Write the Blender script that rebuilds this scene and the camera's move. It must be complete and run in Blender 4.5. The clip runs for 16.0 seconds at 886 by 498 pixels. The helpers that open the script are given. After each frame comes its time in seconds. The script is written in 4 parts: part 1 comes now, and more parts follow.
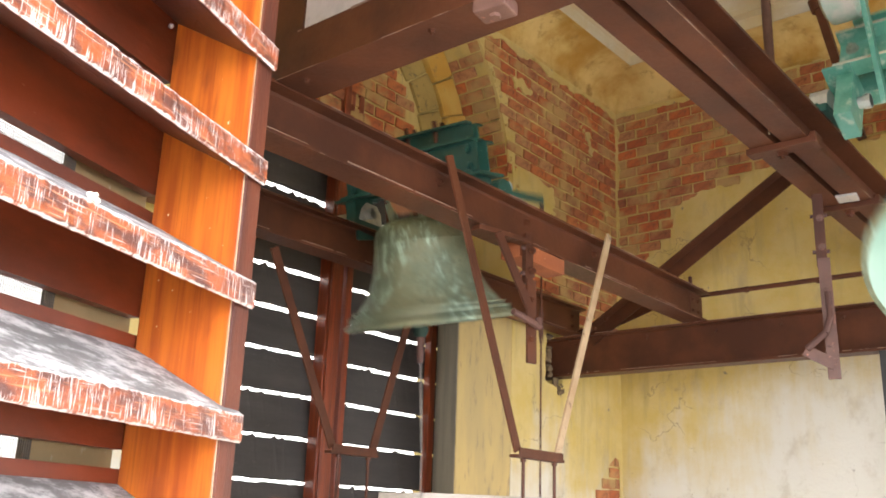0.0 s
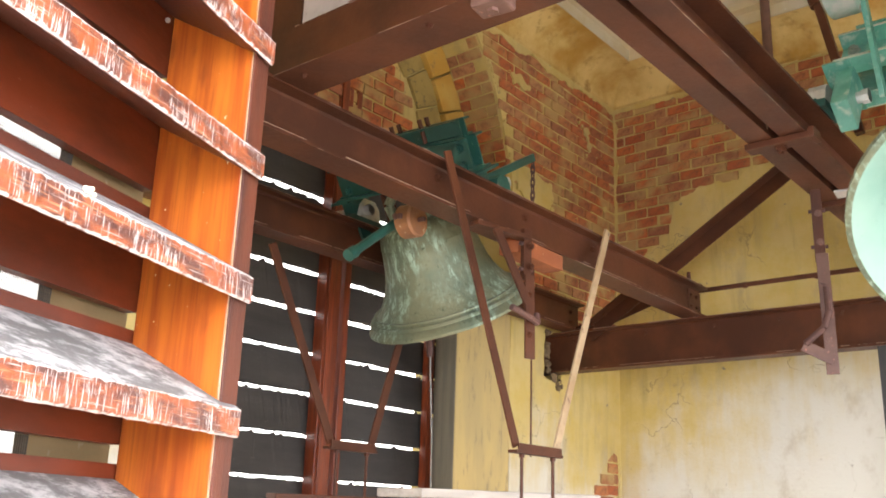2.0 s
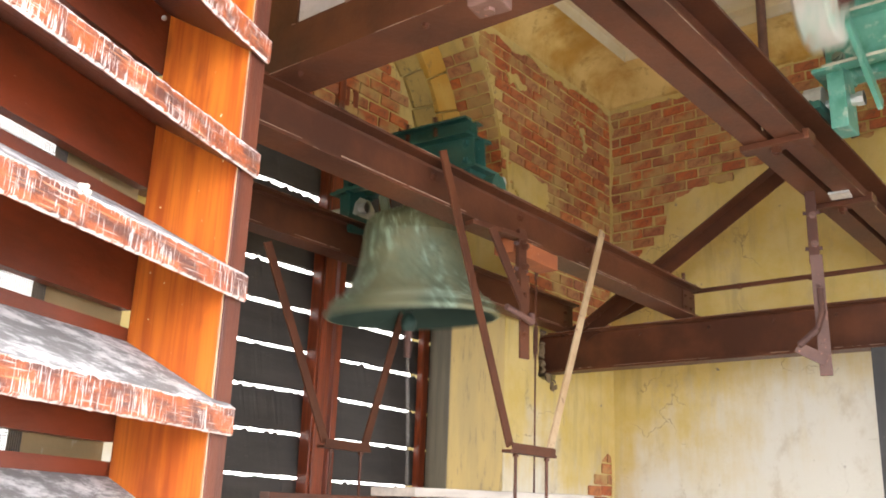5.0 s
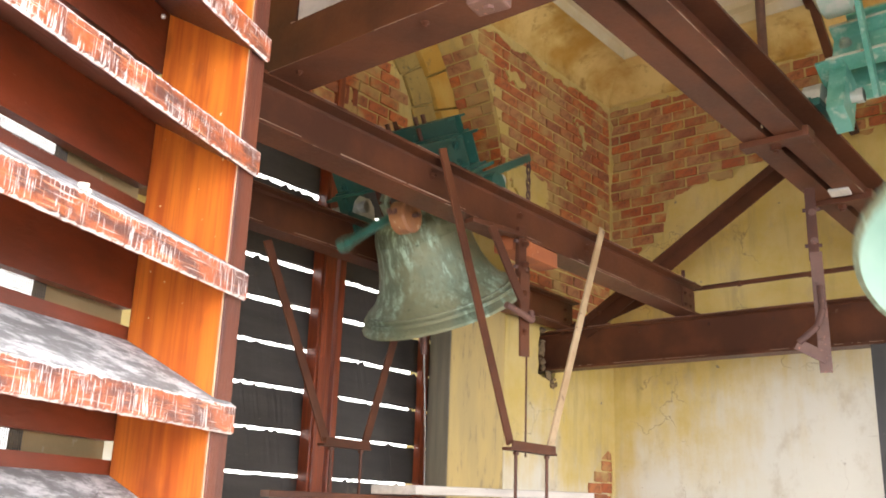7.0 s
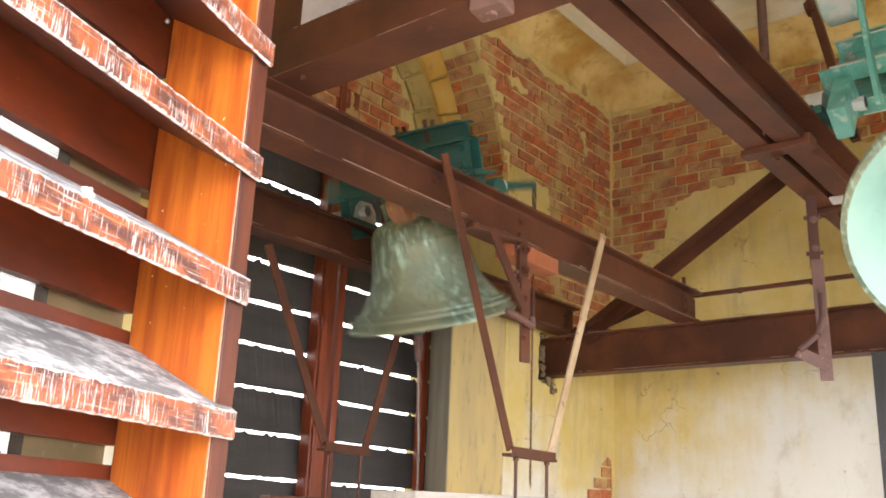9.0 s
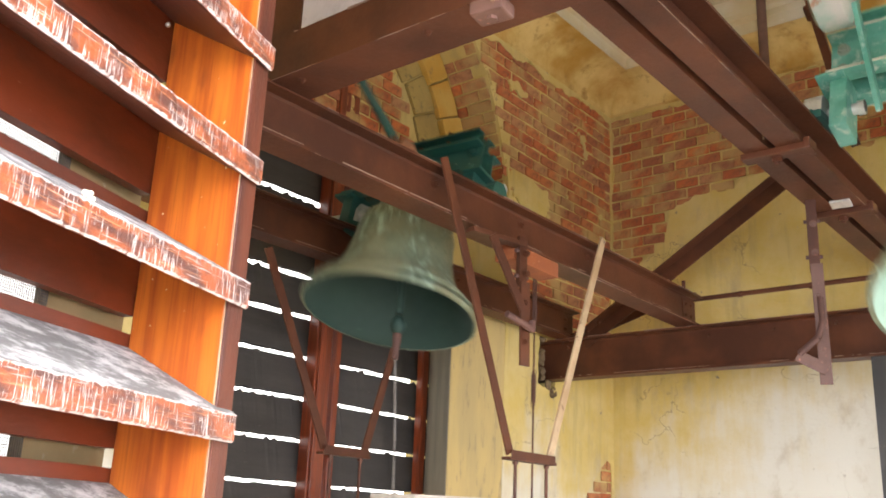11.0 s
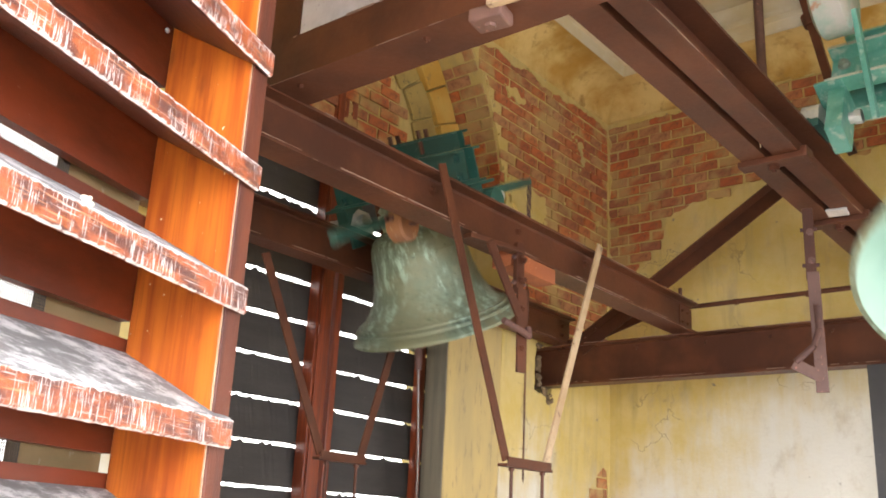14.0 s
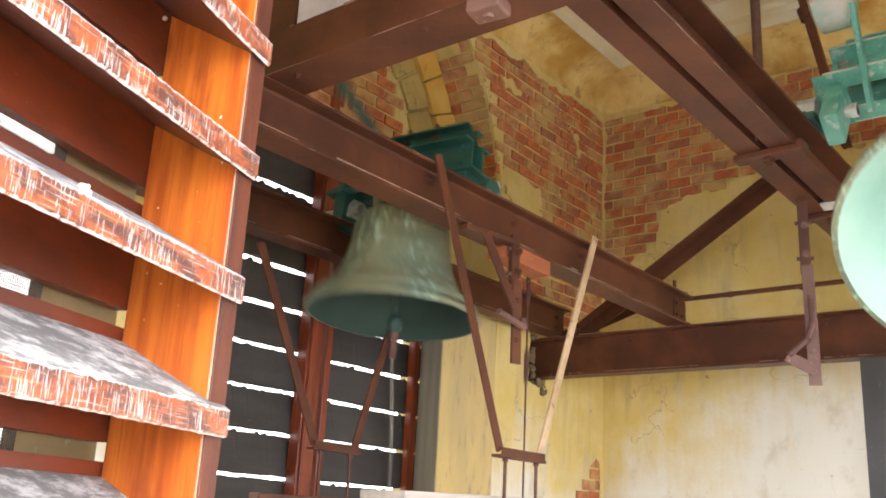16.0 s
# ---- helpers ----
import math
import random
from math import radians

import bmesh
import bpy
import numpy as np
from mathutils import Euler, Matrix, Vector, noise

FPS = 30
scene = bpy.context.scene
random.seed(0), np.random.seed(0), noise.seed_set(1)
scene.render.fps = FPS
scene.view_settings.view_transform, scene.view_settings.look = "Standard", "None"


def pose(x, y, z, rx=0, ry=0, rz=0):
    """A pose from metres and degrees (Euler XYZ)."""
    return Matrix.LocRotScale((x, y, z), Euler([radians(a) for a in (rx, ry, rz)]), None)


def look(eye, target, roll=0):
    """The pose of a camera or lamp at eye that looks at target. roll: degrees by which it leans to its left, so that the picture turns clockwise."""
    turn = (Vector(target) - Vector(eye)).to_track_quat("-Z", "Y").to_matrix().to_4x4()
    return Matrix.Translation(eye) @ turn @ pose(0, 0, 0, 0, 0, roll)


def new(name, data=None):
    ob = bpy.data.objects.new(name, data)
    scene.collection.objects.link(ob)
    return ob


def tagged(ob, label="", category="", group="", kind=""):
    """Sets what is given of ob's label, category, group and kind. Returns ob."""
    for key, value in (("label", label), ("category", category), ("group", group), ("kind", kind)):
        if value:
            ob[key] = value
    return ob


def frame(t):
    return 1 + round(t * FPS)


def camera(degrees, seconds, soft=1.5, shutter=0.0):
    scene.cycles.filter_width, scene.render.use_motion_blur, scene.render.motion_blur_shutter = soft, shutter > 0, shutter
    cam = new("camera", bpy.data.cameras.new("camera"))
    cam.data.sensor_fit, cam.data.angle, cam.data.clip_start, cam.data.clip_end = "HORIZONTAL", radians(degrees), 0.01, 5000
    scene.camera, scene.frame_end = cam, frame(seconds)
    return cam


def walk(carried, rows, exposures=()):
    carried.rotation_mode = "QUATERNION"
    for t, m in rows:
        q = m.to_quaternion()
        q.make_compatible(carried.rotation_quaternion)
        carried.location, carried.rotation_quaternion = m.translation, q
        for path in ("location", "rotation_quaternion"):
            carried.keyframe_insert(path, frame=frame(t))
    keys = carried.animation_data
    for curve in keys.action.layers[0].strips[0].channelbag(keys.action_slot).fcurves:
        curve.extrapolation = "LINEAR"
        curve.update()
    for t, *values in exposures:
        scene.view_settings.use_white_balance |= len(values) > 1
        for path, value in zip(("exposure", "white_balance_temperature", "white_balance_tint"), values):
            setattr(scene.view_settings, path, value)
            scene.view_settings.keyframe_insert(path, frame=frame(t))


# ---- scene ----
WALK = [
    (0, -0.0019, 0.0003, 1.6029, 39.944, 16.558, 2.139),
    (0.5, 0.0016, 0.0007, 1.6029, 39.963, 16.514, 2.019),
    (1, 0.0047, 0.0007, 1.6008, 39.863, 16.271, 1.922),
    (1.5, 0.0017, 0.0023, 1.6000, 39.847, 16.112, 2.047),
    (2, 0.0020, 0.0011, 1.6008, 39.852, 16.334, 2.042),
    (2.5, 0.0052, -0.0018, 1.6000, 39.691, 16.314, 1.769),
    (3, 0.0035, -0.0022, 1.5990, 39.628, 16.236, 1.821),
    (3.5, 0.0023, -0.0005, 1.5991, 39.647, 16.263, 2.065),
    (4, 0.0008, -0.0006, 1.6003, 39.615, 16.393, 2.176),
    (6.5, 0.0011, -0.0000, 1.5995, 39.460, 16.110, 2.333),
    (7, -0.0000, 0.0000, 1.6000, 39.512, 16.193, 2.144),
    (7.5, 0.0029, 0.0016, 1.6015, 39.717, 16.167, 2.314),
    (8, 0.0019, 0.0036, 1.6004, 39.663, 16.056, 2.512),
    (8.5, -0.0004, 0.0041, 1.6015, 39.524, 16.237, 2.558),
    (9, -0.0017, 0.0035, 1.6028, 39.537, 16.482, 2.495),
    (11.5, -0.0049, 0.0006, 1.6024, 39.540, 16.833, 2.684),
    (12, -0.0074, -0.0000, 1.6024, 39.515, 17.073, 2.826),
    (12.5, -0.0072, 0.0019, 1.6027, 39.596, 17.078, 2.918),
    (13, -0.0066, 0.0008, 1.6027, 39.512, 16.941, 2.900),
    (13.5, -0.0062, 0.0015, 1.6031, 39.422, 16.992, 2.867),
    (14, -0.0065, 0.0011, 1.6039, 39.361, 17.040, 2.872),
    (14.5, -0.0060, 0.0007, 1.6024, 39.311, 16.953, 2.803),
    (15, -0.0071, 0.0033, 1.6028, 39.361, 16.756, 2.920),
    (15.5, -0.0081, 0.0035, 1.6021, 39.212, 16.592, 3.075),
    (16, -0.0102, 0.0047, 1.6033, 38.956, 16.496, 3.133),
]


def aim(x, y, z, yaw, pitch, roll):
    """A camera pose from a place, a heading from the x axis, a tilt and a roll, in degrees."""
    a, b = radians(yaw), radians(pitch)
    way = Vector((math.cos(a) * math.cos(b), math.sin(a) * math.cos(b), math.sin(b)))
    eye = Vector((x, y, z))
    return look(eye, eye + way, roll)


cam = camera(51.174, 16.0, soft=1.8, shutter=0.9)
walk(cam, [(t, aim(*r)) for t, *r in WALK])

# ---- light ----
scene.view_settings.exposure = 0.16
world = bpy.data.worlds.new("sky")
scene.world = world
world.use_nodes = True
wn = world.node_tree.nodes
sky = wn.new("ShaderNodeTexSky")
sky.sky_type, sky.sun_disc = "NISHITA", False
sky.sun_elevation, sky.sun_rotation = radians(40), radians(200)
sky.dust_density, sky.ozone_density = 7.0, 0.6
wn["Background"].inputs[1].default_value = 0.15
world.node_tree.links.new(sky.outputs[0], wn["Background"].inputs[0])

sun = new("sun", bpy.data.lights.new("sun", "SUN"))
sun.data.energy, sun.data.angle, sun.data.color = 5.0, radians(0.5), (1.0, 0.95, 0.86)
sun.matrix_world = look((0, 0, 20), (3.0, 6.0, 12.0))


def window_light(name, eye, target, w, h, watts, color=(0.93, 0.95, 1.07)):
    lamp = new(name, bpy.data.lights.new(name, "AREA"))
    lamp.data.shape, lamp.data.size, lamp.data.size_y = "RECTANGLE", w, h
    lamp.data.energy, lamp.data.color = watts, color
    lamp.matrix_world = look(eye, target)
    return lamp


window_light("daylight_south", (1.0, -2.35, 2.1), (1.2, -0.55, 0.1), 2.5, 2.6, 145)
window_light("daylight_south_east", (4.25, -2.35, 2.1), (4.35, -0.55, 0.1), 2.2, 2.6, 140)
window_light("daylight_west", (-1.15, -0.5, 2.0), (0.75, -0.5, 0.2), 2.2, 2.5, 320)

# ---- materials ----


def material(name, rough=0.6, metal=0.0):
    m = bpy.data.materials.new(name)
    m.use_nodes = True
    b = m.node_tree.nodes["Principled BSDF"]
    b.inputs["Roughness"].default_value, b.inputs["Metallic"].default_value = rough, metal
    return m, m.node_tree.nodes, m.node_tree.links, b


def coords(n, l, scale=(1, 1, 1)):
    tc = n.new("ShaderNodeTexCoord")
    mp = n.new("ShaderNodeMapping")
    mp.inputs["Scale"].default_value = scale
    l.new(tc.outputs["Object"], mp.inputs[0])
    return mp.outputs[0]


def noise_tex(n, l, vec, scale, detail=6.0, rough=0.6):
    t = n.new("ShaderNodeTexNoise")
    t.inputs["Scale"].default_value, t.inputs["Detail"].default_value, t.inputs["Roughness"].default_value = scale, detail, rough
    l.new(vec, t.inputs["Vector"])
    return t.outputs["Fac"]


def ramp(n, l, fac, lo, hi):
    r = n.new("ShaderNodeMapRange")
    r.inputs["From Min"].default_value, r.inputs["From Max"].default_value = lo, hi
    r.interpolation_type = "SMOOTHSTEP"
    l.new(fac, r.inputs["Value"])
    return r.outputs[0]


def mix(n, l, fac, a, b, mode="MIX"):
    m = n.new("ShaderNodeMix")
    m.data_type, m.blend_type = "RGBA", mode
    for sock, v in ((m.inputs["Factor"], fac), (m.inputs["A"], a), (m.inputs["B"], b)):
        if isinstance(v, (int, float)):
            sock.default_value = v
        elif isinstance(v, tuple):
            sock.default_value = (*v, 1)
        else:
            l.new(v, sock)
    return m.outputs["Result"]


def bump(n, l, b, fac, strength, dist=0.01):
    bp = n.new("ShaderNodeBump")
    bp.inputs["Strength"].default_value, bp.inputs["Distance"].default_value = strength, dist
    l.new(fac, bp.inputs["Height"])
    l.new(bp.outputs[0], b.inputs["Normal"])


def math_node(n, l, op, a, b):
    m = n.new("ShaderNodeMath")
    m.operation = op
    for sock, v in ((m.inputs[0], a), (m.inputs[1], b)):
        if isinstance(v, (int, float)):
            sock.default_value = v
        else:
            l.new(v, sock)
    return m.outputs[0]


def worn(name, base, second, wear, rough=0.6, metal=0.0, s1=3.0, s2=30.0, wear_lo=0.62, wear_hi=0.75, stretch=(1, 1, 1), bumps=0.25, rough_var=0.15):
    """Two tones of a coat in large patches, flecks of wear in small ones, relief and uneven gloss."""
    m, n, l, b = material(name, rough, metal)
    v = coords(n, l, stretch)
    big = noise_tex(n, l, v, s1)
    small = noise_tex(n, l, v, s2, 8.0, 0.65)
    c = mix(n, l, ramp(n, l, big, 0.35, 0.65), base, second)
    c = mix(n, l, ramp(n, l, small, wear_lo, wear_hi), c, wear)
    l.new(c, b.inputs["Base Color"])
    r = n.new("ShaderNodeMapRange")
    r.inputs["To Min"].default_value, r.inputs["To Max"].default_value = rough - rough_var, rough + rough_var
    l.new(small, r.inputs["Value"])
    l.new(r.outputs[0], b.inputs["Roughness"])
    bump(n, l, b, small, bumps, 0.004)
    return m


STEEL = worn("brown_painted_steel", (0.106, 0.0350, 0.0150), (0.058, 0.0200, 0.0100), (0.15, 0.078, 0.042), 0.46, 0.0, 2.5, 55.0, 0.64, 0.78)
STEEL.node_tree.nodes["Principled BSDF"].inputs["Specular IOR Level"].default_value = 0.28
RUST = worn("rusted_steel", (0.12, 0.055, 0.040), (0.07, 0.035, 0.03), (0.28, 0.14, 0.09), 0.75, 0.0, 6.0, 70.0, 0.6, 0.75)
BARE = worn("weathered_pale_bar", (0.34, 0.225, 0.115), (0.44, 0.32, 0.19), (0.15, 0.085, 0.050), 0.7, 0.0, 5.0, 22.0, 0.56, 0.70)
PINKISH = worn("faded_red_primer", (0.150, 0.075, 0.053), (0.105, 0.050, 0.036), (0.42, 0.17, 0.12), 0.6, 0.0, 7.0, 40.0, 0.6, 0.7)
# one green paint twice: darkened for shade, then brightened for direct daylight
GREEN = worn("shaded_green_painted_steel", (0.011, 0.062, 0.046), (0.022, 0.098, 0.076), (0.33, 0.42, 0.34), 0.42, 0.0, 4.0, 45.0, 0.64, 0.74)
LIT_GREEN = worn("flaked_lit_green_paint", (0.060, 0.250, 0.170), (0.150, 0.390, 0.300), (0.42, 0.52, 0.42), 0.38, 0.0, 5.0, 15.0, 0.53, 0.70)
FLAKED = worn("bare_flaked_edge", (0.55, 0.56, 0.44), (0.40, 0.46, 0.34), (0.30, 0.20, 0.12), 0.6, 0.0, 8.0, 30.0, 0.58, 0.68)
BOLTGREY = worn("green_grey_bolt", (0.20, 0.25, 0.19), (0.28, 0.31, 0.24), (0.16, 0.10, 0.06), 0.5, 0.2, 9.0, 50.0)
SILVER = worn("scuffed_bare_metal", (0.62, 0.62, 0.58), (0.42, 0.44, 0.42), (0.25, 0.16, 0.11), 0.42, 0.6, 9.0, 40.0, 0.6, 0.7)
DRUM = worn("scuffed_white_paint", (0.54, 0.52, 0.46), (0.19, 0.40, 0.31), (0.38, 0.17, 0.08), 0.42, 0.1, 4.5, 12.0, 0.56, 0.68)
DRUM_BROWN = worn("rusty_brown_drum", (0.22, 0.105, 0.055), (0.30, 0.125, 0.045), (0.52, 0.40, 0.26), 0.55, 0.1, 8.0, 26.0, 0.60, 0.72)
DARKWOOD = worn("dark_stained_timber", (0.125, 0.032, 0.014), (0.070, 0.020, 0.012), (0.20, 0.10, 0.06), 0.42, 0.0, 3.0, 40.0, 0.66, 0.8, (8, 8, 0.8))
MULLION = worn("red_varnished_mullion", (0.25, 0.050, 0.014), (0.14, 0.028, 0.010), (0.085, 0.022, 0.010), 0.36, 0.0, 2.0, 9.0, 0.50, 0.68, (14, 14, 0.7))
REDWOOD = worn("red_stained_timber", (0.185, 0.033, 0.009), (0.095, 0.020, 0.007), (0.34, 0.20, 0.14), 0.40, 0.0, 2.2, 26.0, 0.69, 0.75, (1.5, 4, 4))
WEATHERED = worn("weathered_ochre_board", (0.23, 0.165, 0.075), (0.30, 0.215, 0.105), (0.36, 0.31, 0.23), 0.8, 0.0, 6.0, 40.0)
PLANK = worn("dusty_plank", (0.38, 0.345, 0.30), (0.50, 0.46, 0.41), (0.14, 0.09, 0.06), 0.8, 0.0, 5.0, 40.0, 0.6, 0.7, (0.5, 4, 4))
LIT_PLATE = worn("pale_lit_plate", (0.40, 0.36, 0.35), (0.52, 0.48, 0.47), (0.22, 0.16, 0.14), 0.6, 0.0, 7.0, 30.0, 0.62, 0.74)
CABLE = worn("grey_cable", (0.30, 0.28, 0.25), (0.22, 0.20, 0.18), (0.40, 0.38, 0.34), 0.7)
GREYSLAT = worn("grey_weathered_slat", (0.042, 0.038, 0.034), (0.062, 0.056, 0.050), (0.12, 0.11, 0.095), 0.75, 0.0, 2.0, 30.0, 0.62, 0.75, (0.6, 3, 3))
CEILING = worn("pale_ceiling_plaster", (0.62, 0.57, 0.45), (0.55, 0.45, 0.26), (0.70, 0.66, 0.56), 0.85, 0.0, 1.4, 18.0)
# floor is out of view; made pale to reflect light onto the beams' undersides
FLOOR = worn("bounce_floor_boards", (0.48, 0.41, 0.33), (0.53, 0.46, 0.38), (0.18, 0.14, 0.10), 0.85, 0.0, 1.5, 25.0)
OUTSIDE = worn("pale_ground", (0.40, 0.37, 0.31), (0.34, 0.33, 0.26), (0.22, 0.25, 0.16), 0.9, 0.0, 0.05, 1.0)


def slat_wood():
    """Red varnished board; the varnish of its edge is crazed and scraped to pale wood, most along the arrises."""
    m, n, l, b = material("scraped_varnished_slat", 0.36)
    grain = noise_tex(n, l, coords(n, l, (3, 40, 40)), 2.0, 6)
    c = mix(n, l, ramp(n, l, grain, 0.35, 0.7), (0.150, 0.048, 0.024), (0.066, 0.025, 0.018))
    at = n.new("ShaderNodeAttribute")
    at.attribute_name = "edge"
    edge = at.outputs["Fac"]
    # bright red-orange wood in the worn edge, dark varnish left in patches
    tone = noise_tex(n, l, coords(n, l, (14, 14, 34)), 1.0, 5, 0.6)
    e = mix(n, l, ramp(n, l, tone, 0.40, 0.60), (0.34, 0.085, 0.028), (0.105, 0.038, 0.027))
    lines = noise_tex(n, l, coords(n, l, (7, 14, 230)), 1.0, 5)
    e = mix(n, l, ramp(n, l, lines, 0.56, 0.66), e, (0.52, 0.22, 0.10))
    big = noise_tex(n, l, coords(n, l, (7, 7, 11)), 1.3, 4)
    # upright scores, thick in places, long level scratches, a few score lines right across
    score = noise_tex(n, l, coords(n, l, (330, 6, 24)), 1.0, 3, 0.6)
    level = noise_tex(n, l, coords(n, l, (10, 6, 300)), 1.0, 3, 0.6)
    cut = noise_tex(n, l, coords(n, l, (105, 3, 5)), 1.0, 2, 0.5)
    dense = ramp(n, l, big, 0.38, 0.62)
    craze = ramp(n, l, math_node(n, l, "ADD", score, math_node(n, l, "MULTIPLY", dense, 0.085)), 0.605, 0.665)
    wide = math_node(n, l, "MAXIMUM", ramp(n, l, cut, 0.665, 0.70), math_node(n, l, "MULTIPLY", ramp(n, l, level, 0.60, 0.66), 0.75))
    scr = noise_tex(n, l, coords(n, l, (260, 40, 46)), 1.0, 8, 0.8)
    hatch = math_node(n, l, "MULTIPLY", ramp(n, l, scr, 0.56, 0.63), ramp(n, l, big, 0.50, 0.64))
    white = math_node(n, l, "MAXIMUM", math_node(n, l, "MAXIMUM", craze, wide), hatch)
    g = n.new("ShaderNodeTexCoord")
    sp = n.new("ShaderNodeSeparateXYZ")
    l.new(g.outputs["Generated"], sp.inputs[0])
    chip = noise_tex(n, l, coords(n, l, (60, 60, 60)), 1.0, 6, 0.7)
    for z in (0.015, 0.295):
        d = math_node(n, l, "ABSOLUTE", math_node(n, l, "SUBTRACT", sp.outputs["Z"], z), 0.0)
        k = math_node(n, l, "ADD", d, math_node(n, l, "MULTIPLY", chip, 0.11))
        white = math_node(n, l, "MAXIMUM", white, ramp(n, l, k, 0.071, 0.058))
    e = mix(n, l, math_node(n, l, "MULTIPLY", white, 0.78), e, (0.68, 0.62, 0.58))
    c = mix(n, l, edge, c, e)
    specks = noise_tex(n, l, coords(n, l, (1, 1, 1)), 95.0, 2)
    c = mix(n, l, ramp(n, l, specks, 0.735, 0.77), c, (0.42, 0.33, 0.28))
    # dust on the upper face
    dt = n.new("ShaderNodeAttribute")
    dt.attribute_name = "dust"
    dn = noise_tex(n, l, coords(n, l, (9, 15, 9)), 1.5, 9, 0.72)
    d = mix(n, l, ramp(n, l, dn, 0.44, 0.62), (0.20, 0.19, 0.18), (0.62, 0.60, 0.58))
    c = mix(n, l, dt.outputs["Fac"], c, d)
    l.new(c, b.inputs["Base Color"])
    l.new(math_node(n, l, "ADD", math_node(n, l, "MULTIPLY", dt.outputs["Fac"], 0.4), 0.34), b.inputs["Roughness"])
    bump(n, l, b, scr, 0.35, 0.004)
    return m


def varnished_post():
    m, n, l, b = material("orange_varnished_timber", 0.32)
    g = noise_tex(n, l, coords(n, l, (9, 9, 0.5)), 3.0, 7, 0.55)
    c = mix(n, l, ramp(n, l, g, 0.34, 0.68), (0.56, 0.145, 0.017), (0.32, 0.056, 0.009))
    fibre = noise_tex(n, l, coords(n, l, (60, 60, 2.2)), 3.0, 5, 0.6)
    c = mix(n, l, math_node(n, l, "MULTIPLY", ramp(n, l, fibre, 0.50, 0.70), 0.45), c, (0.24, 0.045, 0.010))
    k = noise_tex(n, l, coords(n, l, (4, 4, 1.6)), 2.6, 4)
    c = mix(n, l, math_node(n, l, "MULTIPLY", ramp(n, l, k, 0.54, 0.72), 0.8), c, (0.19, 0.040, 0.012))
    # knots
    vo = n.new("ShaderNodeTexVoronoi")
    vo.inputs["Scale"].default_value = 1.0
    l.new(coords(n, l, (9, 9, 3.4)), vo.inputs["Vector"])
    c = mix(n, l, math_node(n, l, "MULTIPLY", ramp(n, l, vo.outputs["Distance"], 0.17, 0.06), 0.75), c, (0.11, 0.028, 0.012))
    f = noise_tex(n, l, coords(n, l, (1, 1, 1)), 70.0, 2)
    c = mix(n, l, ramp(n, l, f, 0.735, 0.77), c, (0.70, 0.58, 0.45))
    l.new(c, b.inputs["Base Color"])
    bump(n, l, b, g, 0.12, 0.003)
    return m


def bronze():
    """Green patina with pale runs down the flank and darker bare patches."""
    m, n, l, b = material("green_patinated_bronze", 0.46, 0.25)
    v = coords(n, l)
    big = noise_tex(n, l, v, 4.0, 6, 0.6)
    c = mix(n, l, ramp(n, l, big, 0.36, 0.64), (0.220, 0.230, 0.138), (0.140, 0.182, 0.122))
    runs = noise_tex(n, l, coords(n, l, (17, 17, 4.0)), 2.0, 8, 0.75)
    patch = ramp(n, l, noise_tex(n, l, v, 3.4, 3), 0.42, 0.60)
    c = mix(n, l, math_node(n, l, "MULTIPLY", ramp(n, l, runs, 0.47, 0.62), patch), c, (0.40, 0.54, 0.42))
    spots = noise_tex(n, l, v, 45.0, 5)
    c = mix(n, l, ramp(n, l, spots, 0.60, 0.72), c, (0.085, 0.115, 0.062))
    l.new(c, b.inputs["Base Color"])
    l.new(math_node(n, l, "ADD", math_node(n, l, "MULTIPLY", runs, 0.35), 0.26), b.inputs["Roughness"])
    lumps = noise_tex(n, l, v, 13.0, 4, 0.55)
    bump(n, l, b, math_node(n, l, "ADD", math_node(n, l, "ADD", spots, runs), math_node(n, l, "MULTIPLY", lumps, 2.0)), 0.55, 0.010)
    return m


